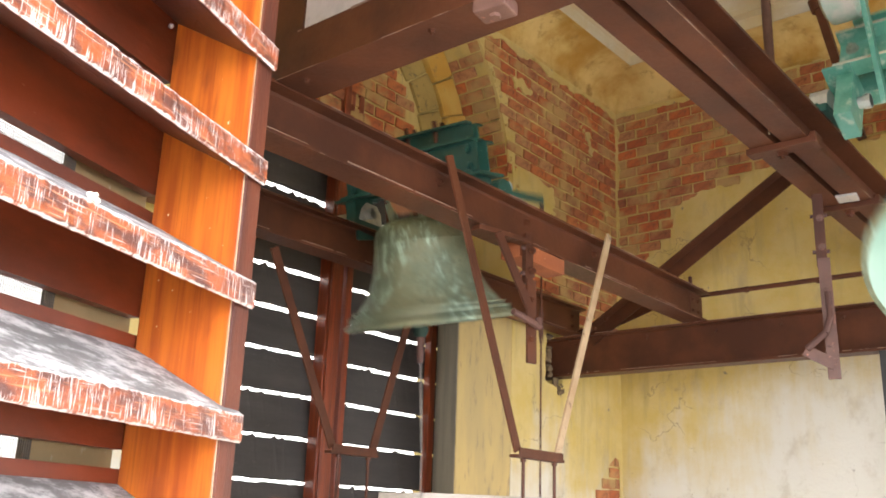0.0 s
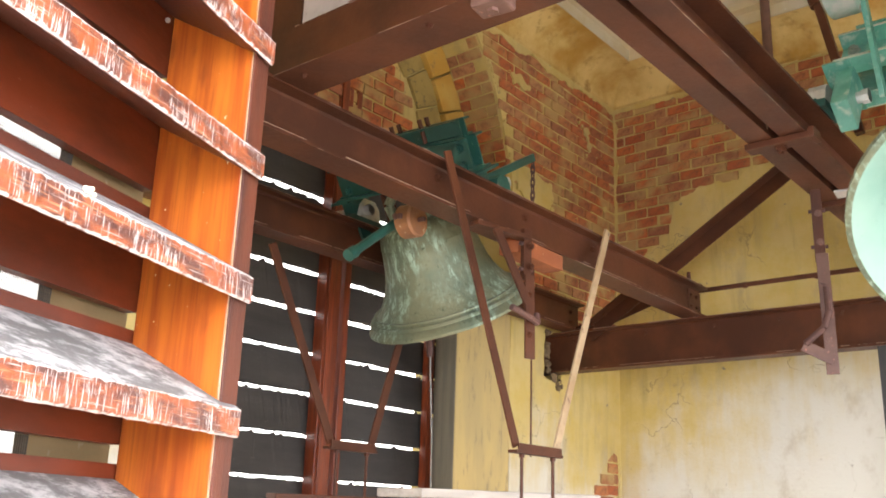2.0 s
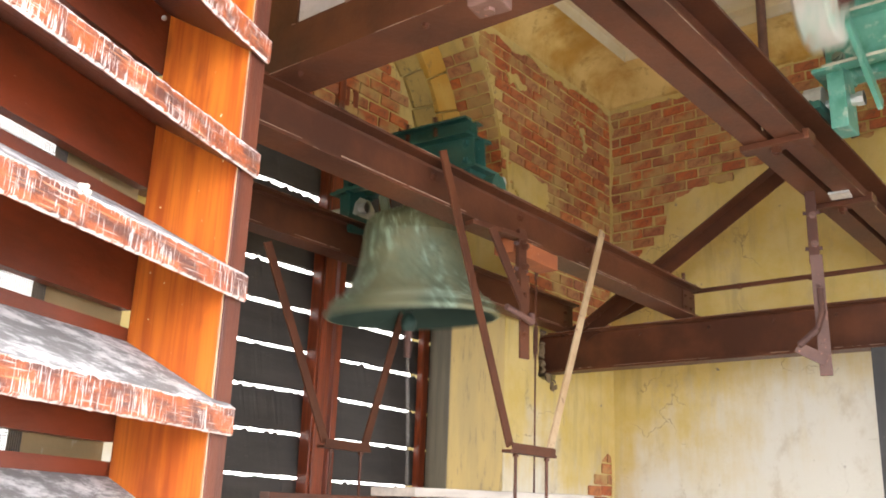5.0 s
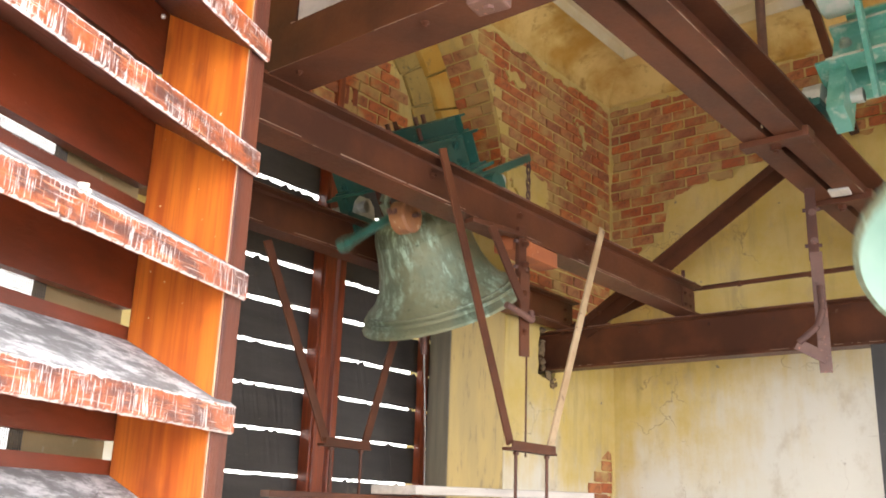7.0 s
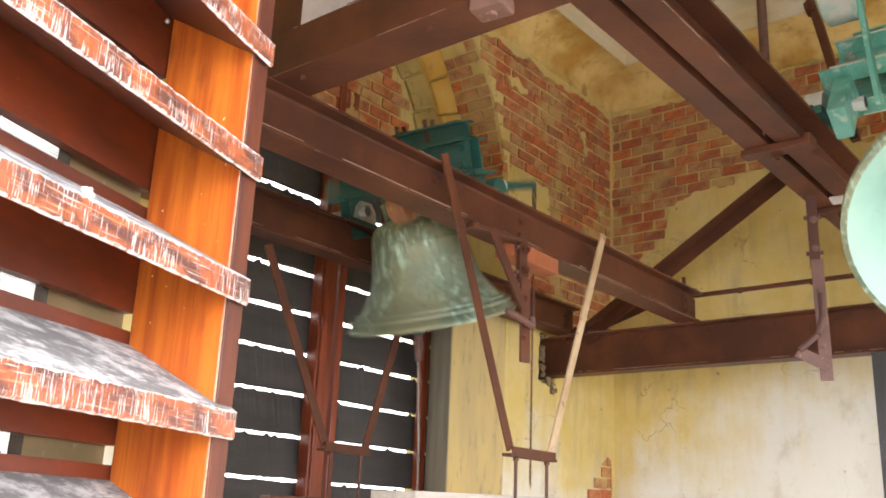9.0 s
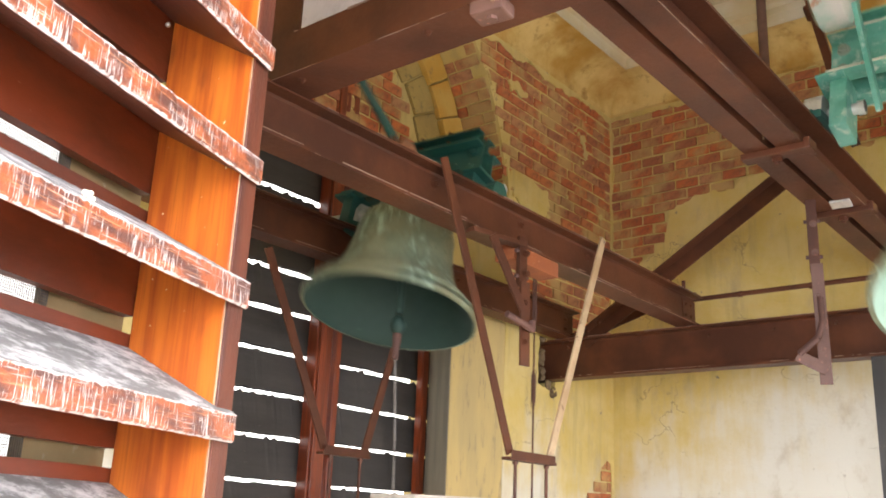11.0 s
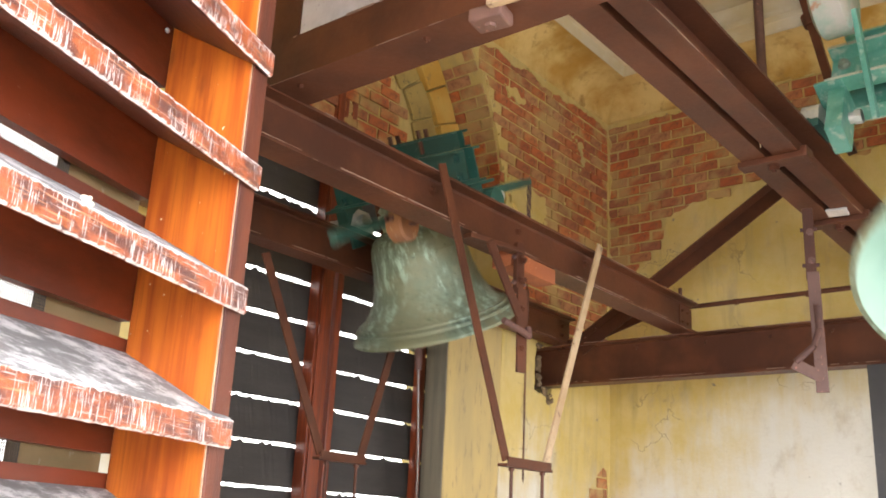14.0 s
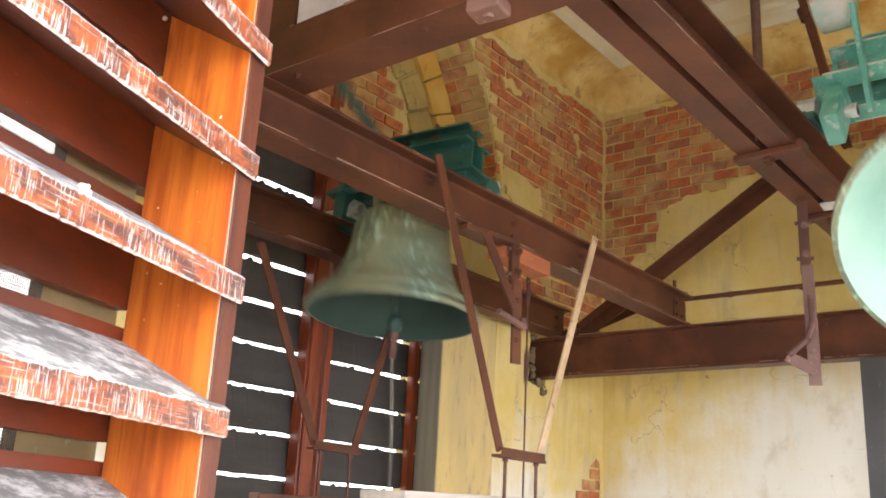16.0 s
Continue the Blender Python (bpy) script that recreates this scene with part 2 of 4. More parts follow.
def limewash(name, pale_height):
    """Yellow limewash, pale grey in clouds low down, from wear and painted-in daylight, with streaks and cracks."""
    m, n, l, b = material(name, 0.88)
    v = coords(n, l)
    big = noise_tex(n, l, v, 1.3, 7, 0.6)
    mid = noise_tex(n, l, v, 5.0, 8, 0.65)
    fine = noise_tex(n, l, v, 42.0, 6, 0.7)
    streak = noise_tex(n, l, coords(n, l, (5, 5, 0.7)), 2.0, 7, 0.6)
    c = mix(n, l, ramp(n, l, mid, 0.30, 0.70), (0.53, 0.395, 0.110), (0.58, 0.460, 0.190))
    c = mix(n, l, ramp(n, l, streak, 0.50, 0.74), c, (0.44, 0.345, 0.130))
    sp = n.new("ShaderNodeSeparateXYZ")
    l.new(v, sp.inputs[0])
    h = math_node(n, l, "SUBTRACT", pale_height, sp.outputs["Z"])
    h = math_node(n, l, "ADD", math_node(n, l, "MULTIPLY", h, 0.9), math_node(n, l, "MULTIPLY", math_node(n, l, "SUBTRACT", big, 0.5), 1.6))
    h = math_node(n, l, "ADD", h, math_node(n, l, "MULTIPLY", math_node(n, l, "SUBTRACT", streak, 0.5), 0.7))
    # paler towards low y: daylight from that side put into the colour
    h = math_node(n, l, "ADD", h, math_node(n, l, "MULTIPLY", math_node(n, l, "SUBTRACT", 2.35, sp.outputs["Y"]), 0.50))
    c = mix(n, l, ramp(n, l, h, -0.25, 0.45), c, (0.64, 0.625, 0.545))
    # fine cracks
    vo = n.new("ShaderNodeTexVoronoi")
    vo.feature, vo.inputs["Scale"].default_value = "DISTANCE_TO_EDGE", 1.5
    wv = n.new("ShaderNodeVectorMath")
    wv.operation = "MULTIPLY_ADD"
    nz = n.new("ShaderNodeTexNoise")
    nz.inputs["Scale"].default_value, nz.inputs["Detail"].default_value = 4.0, 8
    l.new(v, nz.inputs["Vector"])
    l.new(nz.outputs["Color"], wv.inputs[0])
    wv.inputs[1].default_value = (0.5, 0.5, 0.5)
    l.new(v, wv.inputs[2])
    l.new(wv.outputs[0], vo.inputs["Vector"])
    cr = math_node(n, l, "MULTIPLY", ramp(n, l, vo.outputs["Distance"], 0.007, 0.002), ramp(n, l, big, 0.50, 0.58))
    c = mix(n, l, math_node(n, l, "MULTIPLY", cr, 0.6), c, (0.20, 0.15, 0.09))
    stain = noise_tex(n, l, coords(n, l, (1.6, 1.6, 1.0)), 2.6, 9, 0.68)
    c = mix(n, l, math_node(n, l, "MULTIPLY", ramp(n, l, stain, 0.52, 0.70), 0.45), c, (0.37, 0.30, 0.19))
    c = mix(n, l, ramp(n, l, fine, 0.64, 0.74), c, (0.42, 0.34, 0.20))
    c = mix(n, l, ramp(n, l, noise_tex(n, l, v, 11.0, 3), 0.70, 0.76), c, (0.22, 0.19, 0.14))
    l.new(c, b.inputs["Base Color"])
    bump(n, l, b, math_node(n, l, "ADD", mid, math_node(n, l, "MULTIPLY", fine, 0.5)), 0.5, 0.012)
    return m


def brick_mat():
    m, n, l, b = material("old_red_brick", 0.85)
    v = coords(n, l)
    oi = n.new("ShaderNodeObjectInfo")
    rnd = oi.outputs["Random"]
    cr = n.new("ShaderNodeValToRGB")
    e = cr.color_ramp.elements
    e[0].position, e[0].color = 0.0, (0.37, 0.095, 0.032, 1)
    e[1].position, e[1].color = 1.0, (0.45, 0.225, 0.10, 1)
    for p, col in ((0.2, (0.47, 0.125, 0.036)), (0.4, (0.29, 0.115, 0.058)), (0.6, (0.54, 0.150, 0.038)), (0.8, (0.40, 0.180, 0.075))):
        x = e.new(p)
        x.color = (*col, 1)
    l.new(rnd, cr.inputs[0])
    f = noise_tex(n, l, v, 30.0, 7, 0.7)
    c = mix(n, l, ramp(n, l, f, 0.4, 0.75), cr.outputs[0], (0.18, 0.068, 0.034))
    # remains of limewash, more on some bricks than on others
    g = n.new("ShaderNodeNewGeometry")
    w = n.new("ShaderNodeTexNoise")
    w.inputs["Scale"].default_value, w.inputs["Detail"].default_value = 5.5, 7
    l.new(g.outputs["Position"], w.inputs["Vector"])
    k = math_node(n, l, "ADD", w.outputs["Fac"], math_node(n, l, "MULTIPLY", math_node(n, l, "FRACT", math_node(n, l, "MULTIPLY", rnd, 17.3), 0.0), 0.22))
    c = mix(n, l, math_node(n, l, "MULTIPLY", ramp(n, l, k, 0.57, 0.80), 0.8), c, (0.46, 0.325, 0.125))
    l.new(c, b.inputs["Base Color"])
    bump(n, l, b, f, 0.6, 0.006)
    return m


# shade inside the smaller bell is put into this dark teal
INSIDE = worn("shaded_teal_patina", (0.013, 0.038, 0.030), (0.020, 0.051, 0.039), (0.042, 0.080, 0.060), 0.72, 0.0, 3.0, 22.0, 0.62, 0.78, bumps=0.1)
# window light in the large bell's mouth is put into this pale mint
PALE = worn("lit_mint_patina", (0.26, 0.44, 0.36), (0.33, 0.50, 0.42), (0.20, 0.34, 0.26), 0.42, 0.2, 2.5, 18.0, 0.62, 0.78, bumps=0.1)
SLAT, POST, BRONZE, BRICK = slat_wood(), varnished_post(), bronze(), brick_mat()
# dirty grey, darkened further for the shadow of the beams
GREYED = worn("greyed_shaded_plaster", (0.27, 0.25, 0.19), (0.36, 0.32, 0.23), (0.20, 0.185, 0.145), 0.9, 0.0, 3.0, 22.0, 0.60, 0.74, (3, 3, 0.6))
STAINED = worn("stained_yellow_plaster", (0.42, 0.325, 0.145), (0.50, 0.375, 0.150), (0.27, 0.215, 0.125), 0.88, 0.0, 2.2, 9.0, 0.54, 0.70, (3, 3, 0.7))
WALL = limewash("yellow_limewash", 2.36)
COVE = worn("ochre_cove_plaster", (0.42, 0.235, 0.038), (0.66, 0.49, 0.19), (0.34, 0.205, 0.055), 0.85, 0.0, 2.3, 8.0, 0.54, 0.74)

# ---- building blocks ----


def box(bm, c, s, rot=None, bev=0.0):
    """A box of size s round c."""
    r = bmesh.ops.create_cube(bm, size=1.0)
    m = Matrix.Translation(c) @ (rot.to_4x4() if rot else Matrix()) @ Matrix.Diagonal((*s, 1))
    bmesh.ops.transform(bm, matrix=m, verts=r["verts"])
    if bev:
        ed = list({e for v in r["verts"] for e in v.link_edges})
        bmesh.ops.bevel(bm, geom=ed, offset=bev, segments=2, affect="EDGES", profile=0.6)


def rod(bm, a, b, r, r2=None, seg=14):
    """A round bar from a to b."""
    a, b = Vector(a), Vector(b)
    d = b - a
    m = Matrix.Translation((a + b) / 2) @ d.to_track_quat("Z", "Y").to_matrix().to_4x4()
    bmesh.ops.create_cone(bm, cap_ends=True, segments=seg, radius1=r, radius2=r if r2 is None else r2, depth=d.length, matrix=m)


def strap(bm, a, b, w, t, side=(0, 1, 0), bev=0.0015):
    """A flat bar from a to b; side: the direction of its thickness t."""
    a, b = Vector(a), Vector(b)
    z = (b - a).normalized()
    y = Vector(side)
    y = (y - z * y.dot(z)).normalized()
    x = y.cross(z)
    rot = Matrix((x, y, z)).transposed()
    box(bm, (a + b) / 2, (w, t, (b - a).length), rot, bev)


def prism(bm, pts, a, b, side, up):
    """The outline pts (u along side, v along up) drawn out from a to b."""
    a, b, side, up = Vector(a), Vector(b), Vector(side), Vector(up)
    r0 = [bm.verts.new(a + side * u + up * v) for u, v in pts]
    r1 = [bm.verts.new(b + side * u + up * v) for u, v in pts]
    k = len(pts)
    bm.faces.new(r0[::-1]), bm.faces.new(r1)
    for i in range(k):
        bm.faces.new((r0[i], r0[(i + 1) % k], r1[(i + 1) % k], r1[i]))


def lathe(bm, prof, seg=64, m=None):
    """A closed outline of (r, z) turned round the z axis."""
    rings = []
    for r, z in prof:
        if r < 1e-6:
            rings.append([bm.verts.new((0, 0, z))])
        else:
            rings.append([bm.verts.new((r * math.cos(2 * math.pi * i / seg), r * math.sin(2 * math.pi * i / seg), z)) for i in range(seg)])
    for a, b in zip(rings, rings[1:]):
        for i in range(seg):
            j = (i + 1) % seg
            q = [a[i % len(a)], a[j % len(a)], b[j % len(b)], b[i % len(b)]]
            q = [v for k, v in enumerate(q) if v not in q[:k]]
            if len(q) > 2:
                bm.faces.new(q)
    if m:
        bmesh.ops.transform(bm, matrix=m, verts=[v for r in rings for v in r])


def mesh(name, bm, mat, smooth=False):
    me = bpy.data.meshes.new(name)
    bmesh.ops.recalc_face_normals(bm, faces=bm.faces[:])
    bm.to_mesh(me)
    bm.free()
    me.materials.append(mat)
    if smooth:
        for p in me.polygons:
            p.use_smooth = True
        me.set_sharp_from_angle(angle=radians(35))
    return me


def part(name, bm, mat, parent, label="", smooth=False):
    ob = new(name, mesh(name, bm, mat, smooth))
    ob.parent = parent
    return tagged(ob, label)


def thing(name, at, label, category, group="", kind=""):
    ob = new(name)
    ob.empty_display_size = 0.1
    ob.matrix_basis = at if isinstance(at, Matrix) else Matrix.Translation(at)
    return tagged(ob, label, category, group, kind)


def solid(name, bm, mat, label, category="", kind="structure", smooth=False):
    return tagged(new(name, mesh(name, bm, mat, smooth)), label, category, "", kind)


X, Y, Z = Vector((1, 0, 0)), Vector((0, 1, 0)), Vector((0, 0, 1))
XR, YL, TOP = 5.784, 3.18, 4.64      # far wall, long wall, top of the brickwork
X0, Y0, H = -1.2, -2.4, 5.12         # the other two walls, the ceiling


def arch(x0, x1, spring, reach, base, steps=14):
    """The outline of a pointed opening, from its left foot over the apex to its right foot."""
    mid = (x0 + x1) / 2
    r = (x1 - x0) * reach
    cr, cl = x1 - r, x0 + r
    top = math.acos((mid - cr) / r)
    right = [(cr + r * math.cos(top * i / steps), spring + r * math.sin(top * i / steps)) for i in range(steps + 1)]
    left = [(x0 + x1 - x, z) for x, z in right]
    return [(x0, base)] + left + right[-2::-1] + [(x1, base)]


def pierced(bm, outline, hole, a, b, side, up):
    """A wall with an opening that runs down to its base line."""
    (u0, v0), (u1, v1) = outline
    prism(bm, [(u0, v0), (u0, v1), (u1, v1), (u1, v0)] + hole[::-1], a, b, side, up)


# long wall with the louvred window
bm = bmesh.new()
hole = arch(2.05, 4.45, 3.50, 0.646, 0.9)
pierced(bm, ((1.9, 0.9), (4.785, 5.6)), hole, (0, YL, 0), (0, 3.50, 0), X, Z)
# round the pocket that takes the end of the deep beam
box(bm, (5.2845, 3.34, 1.68), (0.999, 0.32, 1.56))
box(bm, (5.2845, 3.34, 4.19), (0.999, 0.32, 2.82))
box(bm, (5.4025, 3.34, 2.62), (0.763, 0.32, 0.32))
box(bm, (4.903, 3.425, 2.62), (0.236, 0.15, 0.32))
box(bm, (3.842, 3.34, 0.45), (3.884, 0.32, 0.9))
box(bm, (1.86, 3.34, 2.8), (0.08, 0.32, 5.6))
box(bm, (0.35 - 0.45, 3.34, 2.8), (X0 * -1 + 0.5 + 0.5, 0.32, 5.6))
box(bm, (1.285, 3.34, 0.6), (1.07, 0.32, 1.2))
box(bm, (1.285, 3.34, 4.45), (1.07, 0.32, 2.3))
wall_north = solid("wall_north", bm, WALL, "yellow limewashed wall with bare brickwork and a pointed louvred window", "wall")

# pier that narrows the window below the beams
bm = bmesh.new()
prism(bm, [(3.945, 3.1665), (4.449, 3.1665), (4.449, 3.50), (4.165, 3.50)], (0, 0, 0), (0, 0, 2.92), X, Y)
wall_pier = solid("wall_pier", bm, STAINED, "worn yellow plaster pier beside the louvred window", "wall")
bm = bmesh.new()
prism(bm, [(3.942, 3.168), (4.162, 3.499), (4.158, 3.499), (3.938, 3.168)], (0, 0, 0), (0, 0, 2.918), X, Y)
part("reveal_plaster", bm, GREYED, wall_pier, "grey dirty plaster of the splayed reveal, beam shade painted in")

# stone order of the window behind it
bm = bmesh.new()
pierced(bm, ((1.9, 0.9), (XR, 5.6)), [(2.2, 0.9), (2.2, 3.42), (2.75, 3.52), (3.265, 3.56), (3.78, 3.52), (4.33, 3.42), (4.33, 0.9)], (0, 3.503, 0), (0, 3.80, 0), X, Z)
reveal_wall = solid("wall_reveal", bm, WALL, "yellow plastered inner order of the pointed window", "wall")

bm = bmesh.new()
box(bm, (XR + 0.2, 0.5, 2.8), (0.4, 6.4, 5.6))
wall_east = solid("wall_east", bm, WALL, "yellow limewashed wall, plaster fallen from brick at the top", "wall")

bm = bmesh.new()
for c, s in (((-0.80, -2.6, 2.8), (0.9, 0.4, 5.6)), ((2.7, -2.6, 2.8), (0.7, 0.4, 5.6)), ((5.72, -2.6, 2.8), (0.6, 0.4, 5.6)), ((1.0, -2.6, 0.4), (2.7, 0.4, 0.8)), ((1.0, -2.6, 4.6), (2.7, 0.4, 2.0)), ((4.235, -2.6, 0.4), (2.37, 0.4, 0.8)), ((4.235, -2.6, 4.6), (2.37, 0.4, 2.0))):
    box(bm, c, s)
wall_south = solid("wall_south", bm, WALL, "yellow limewashed wall with two open windows", "wall")
bm = bmesh.new()
for c, s in (((-1.4, -1.95, 2.8), (0.4, 1.3, 5.6)), ((-1.4, 2.35, 2.8), (0.4, 2.7, 5.6)), ((-1.4, -0.15, 0.35), (0.4, 2.3, 0.7)), ((-1.4, -0.15, 4.5), (0.4, 2.3, 2.2))):
    box(bm, c, s)
wall_west = solid("wall_west", bm, WALL, "yellow limewashed wall with an open window", "wall")

bm = bmesh.new()
box(bm, (2.3, 0.4, -0.1), (8.0, 6.6, 0.2))
floor = solid("floor", bm, FLOOR, "unseen boarded floor of the bell chamber, pale to bounce light up", "floor")
bm = bmesh.new()
box(bm, (2.3, 0.4, H + 0.1), (8.0, 6.6, 0.2))
ceiling = solid("ceiling", bm, CEILING, "pale plastered flat ceiling", "ceiling")

# coved cornice: a hollow curve from the wall top in to the ceiling, with a fillet
cove = [(0.0, TOP)] + [(0.29 - 0.27 * math.cos(math.radians(90 * i / 10)), TOP + 0.02 + 0.19 * math.sin(math.radians(90 * i / 10))) for i in range(11)]
cove += [(0.0, TOP + 0.21)]
band = [(0.0, TOP + 0.212), (0.295, TOP + 0.212), (0.30, TOP + 0.29), (0.36, TOP + 0.30), (0.365, TOP + 0.335), (0.33, TOP + 0.345), (0.33, H - 0.002), (0.0, H - 0.002)]
bm = bmesh.new()
prism(bm, cove, (X0, YL - 0.001, 0), (XR, YL - 0.001, 0), (0, -1, 0), Z)
solid("cornice_north", bm, COVE, "ochre plaster cove cornice, stained and cracked", "cornice", smooth=True)
bm = bmesh.new()
prism(bm, cove, (XR - 0.001, Y0, 0), (XR - 0.001, YL, 0), (-1, 0, 0), Z)
solid("cornice_east", bm, COVE, "ochre plaster cove cornice, stained and cracked", "cornice", smooth=True)

for a, b, s in (((X0, YL - 0.001, 0), (XR, YL - 0.001, 0), (0, -1, 0)), ((XR - 0.001, Y0, 0), (XR - 0.001, YL, 0), (-1, 0, 0))):
    bm = bmesh.new()
    prism(bm, band, a, b, s, Z)
    solid("trim", bm, CEILING, "pale plaster moulding above the cove, cracked along its edge", "moulding")

bm = bmesh.new()
bmesh.ops.create_grid(bm, x_segments=1, y_segments=1, size=3000)
bmesh.ops.translate(bm, verts=bm.verts, vec=(0, 0, -16))
ground = solid("ground", bm, OUTSIDE, "pale ground far below the tower", "ground")

# bright hazy sky beyond the louvres
haze, hn, hl, hb = material("bright_haze", 1.0)
hb.inputs["Emission Color"].default_value, hb.inputs["Emission Strength"].default_value = (0.93, 0.96, 1.0, 1), 2.6
bm = bmesh.new()
box(bm, (0, 70, 30), (260, 0.5, 110))
solid("backdrop", bm, haze, "plain bright hazy sky beyond the louvres", "sky")

# ---- far louvred window ----
window_1 = thing("window_1", (0, 3.58, 0), "louvred window with dark red posts and grey slats", "window", "", "structure")
bm = bmesh.new()
box(bm, (4.128, -0.055, 2.2), (0.048, 0.050, 2.6), None, 0.006)
part("jamb", bm, MULLION, window_1)
bm = bmesh.new()
box(bm, (2.235, 0, 2.4), (0.085, 0.10, 3.6), None, 0.006)
part("jamb", bm, DARKWOOD, window_1)
for x, w in ((3.296, 0.108), (3.398, 0.044)):
    bm = bmesh.new()
    box(bm, (x, -0.05, 2.6), (w, 0.075, 4.0), None, 0.006)
    if w > 0.1:
        box(bm, (x - 0.02, -0.098, 2.6), (w * 0.45, 0.012, 4.0), None, 0.003)
    part("mullion", bm, MULLION, window_1, "red varnished mullion")
random.seed(5)
for k in range(-3, 13):
    z = 1.775 + 0.2125 * k
    for x0, x1 in ((2.28, 3.335), (3.375, 4.30)):
        bm = bmesh.new()
        box(bm, ((x0 + x1) / 2, 0.015 + random.uniform(-.003, .003), z + 0.106), (x1 - x0, 0.022, 0.1985), Matrix.Rotation(radians(-12 + random.uniform(-1, 1)), 3, "X") @ Matrix.Rotation(radians(random.uniform(-.25, .25)), 3, "Y"), 0)
        bmesh.ops.subdivide_edges(bm, edges=[e for e in bm.edges if abs(e.verts[0].co.x - e.verts[1].co.x) > 0.5], cuts=60)
        for v in bm.verts:
            q = noise.noise((v.co.x * 9, z * 5, 1.0)) * 0.004 + noise.noise((v.co.x * 70, z * 9, 4.0)) * 0.006
            v.co.z += q if v.co.z < z + 0.106 else q + max(0.0, noise.noise((v.co.x * 34, z * 7, 2.0)) - 0.28) * 0.045
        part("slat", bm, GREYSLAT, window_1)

# ---- near louvre panel, turned into the room ----
PANEL = Matrix(((0.9345, -0.3562, 0, 0.930), (0.3562, 0.9345, 0, 1.177), (0, 0, 1, 0), (0, 0, 0, 1)))
louvre = thing("louvre_panel", PANEL, "varnished timber louvre panel with scraped slat edges and dusty tops", "louvre")


def marks(me):
    """Marks the worn front edges and the dusty upper faces of a slat."""
    e = me.attributes.new("edge", "FLOAT", "FACE")
    d = me.attributes.new("dust", "FLOAT", "FACE")
    for p in me.polygons:
        e.data[p.index].value = 1.0 if p.normal.y < -0.35 or p.normal.x > 0.6 else 0.0
        d.data[p.index].value = 1.0 if p.normal.z > 0.6 else 0.0


LOUVRE_LEFT = -1.15
random.seed(11)
for k in range(-4, 7):
    zt = 1.7575 + 0.2140 * k
    bm = bmesh.new()
    prof = [(0.0, -0.041), (0.004, -0.045), (0.19, 0.056), (0.19, 0.1015), (0.006, 0.002), (0.0, -0.002)]
    prism(bm, prof, (LOUVRE_LEFT, 0, zt), (-0.0375, 0, zt), Y, Z)
    prism(bm, [(0.0, -0.041), (0.004, -0.045), (0.018, -0.037), (0.018, 0.0085), (0.006, 0.002), (0.0, -0.002)], (-0.0375, 0, zt), (0.002, 0, zt), Y, Z)
    bmesh.ops.remove_doubles(bm, verts=bm.verts, dist=0.0001)
    # nicked arrises
    ed = [e for e in bm.edges if abs(e.verts[0].co.x - e.verts[1].co.x) > 0.5 and max(v.co.y for v in e.verts) < 0.0065]
    bmesh.ops.subdivide_edges(bm, edges=ed, cuts=90)
    for v in bm.verts:
        if v.co.y < 0.0065 and LOUVRE_LEFT + 0.01 < v.co.x < -0.04:
            nz = noise.noise((v.co.x * 60, k * 7.1, v.co.z * 30)) + 0.6 * noise.noise((v.co.x * 170, k * 3.3, v.co.z * 50))
            v.co.y += 0.0016 * nz
            v.co.z += 0.0016 * noise.noise((v.co.x * 80, 9 + k, v.co.z * 40))
    s = part("slat", bm, SLAT, louvre)
    marks(s.data)
    bm = bmesh.new()
    prism(bm, [(0.195, 0.1545), (0.217, 0.1545), (0.217, 0.3385), (0.195, 0.3385)], (LOUVRE_LEFT, 0, zt), (-0.03, 0, zt), Y, Z)
    part("backing_board", bm, REDWOOD, louvre)
bm = bmesh.new()
box(bm, (-0.0135, 0.106, 1.8), (0.044, 0.172, 3.6), None, 0.003)
part("post", bm, POST, louvre, "orange varnished post")
bm = bmesh.new()
box(bm, (LOUVRE_LEFT - 0.025, 0.106, 1.8), (0.05, 0.20, 3.4), None, 0.003)
part("post", bm, POST, louvre, "orange varnished post")
# added dark strip: shade on the post's front face put into colour
bm = bmesh.new()
box(bm, (-0.0135, 0.0165, 1.8), (0.046, 0.005, 3.4), None, 0.001)
part("shade_strip", bm, DARKWOOD, louvre, "dark strip added for the post's shaded front")
bm = bmesh.new()
box(bm, (-0.095, 0.245, 1.8), (0.20, 0.012, 3.4), None, 0.002)
part("cross_board", bm, WEATHERED, louvre, "weathered ochre board behind the slats")
# wire mesh behind the gaps
for k in range(-1, 4):
    zt = 1.7575 + 0.2140 * k
    bm = bmesh.new()
    for i in range(133):
        strap(bm, (-0.75 + i * 0.0042, 0.226, zt + 0.118), (-0.75 + i * 0.0042, 0.226, zt + 0.165), 0.0017, 0.0011, Y, 0)
    for j in range(10):
        strap(bm, (-0.75, 0.2275, zt + 0.120 + j * 0.0045), (-0.192, 0.2275, zt + 0.120 + j * 0.0045), 0.0011, 0.0011, Y, 0)
    part("wire_mesh", bm, GREYSLAT, louvre, "fine wire mesh")
for z in (2.437, 2.245, 1.62):
    bm = bmesh.new()
    bmesh.ops.create_uvsphere(bm, u_segments=10, v_segments=6, radius=0.005, matrix=pose(-0.060, 0.186, z))
    part("screw", bm, SILVER, louvre, "bare screw head", True)

bm = bmesh.new()
rnd = random.Random(2)
for i in range(14):
    bmesh.ops.create_icosphere(bm, subdivisions=2, radius=rnd.uniform(0.0015, 0.004), matrix=Matrix.Translation((-0.40 + rnd.uniform(-.007, .007), 0.005 + rnd.uniform(-.003, .003), 1.975 + rnd.uniform(0, .008))))
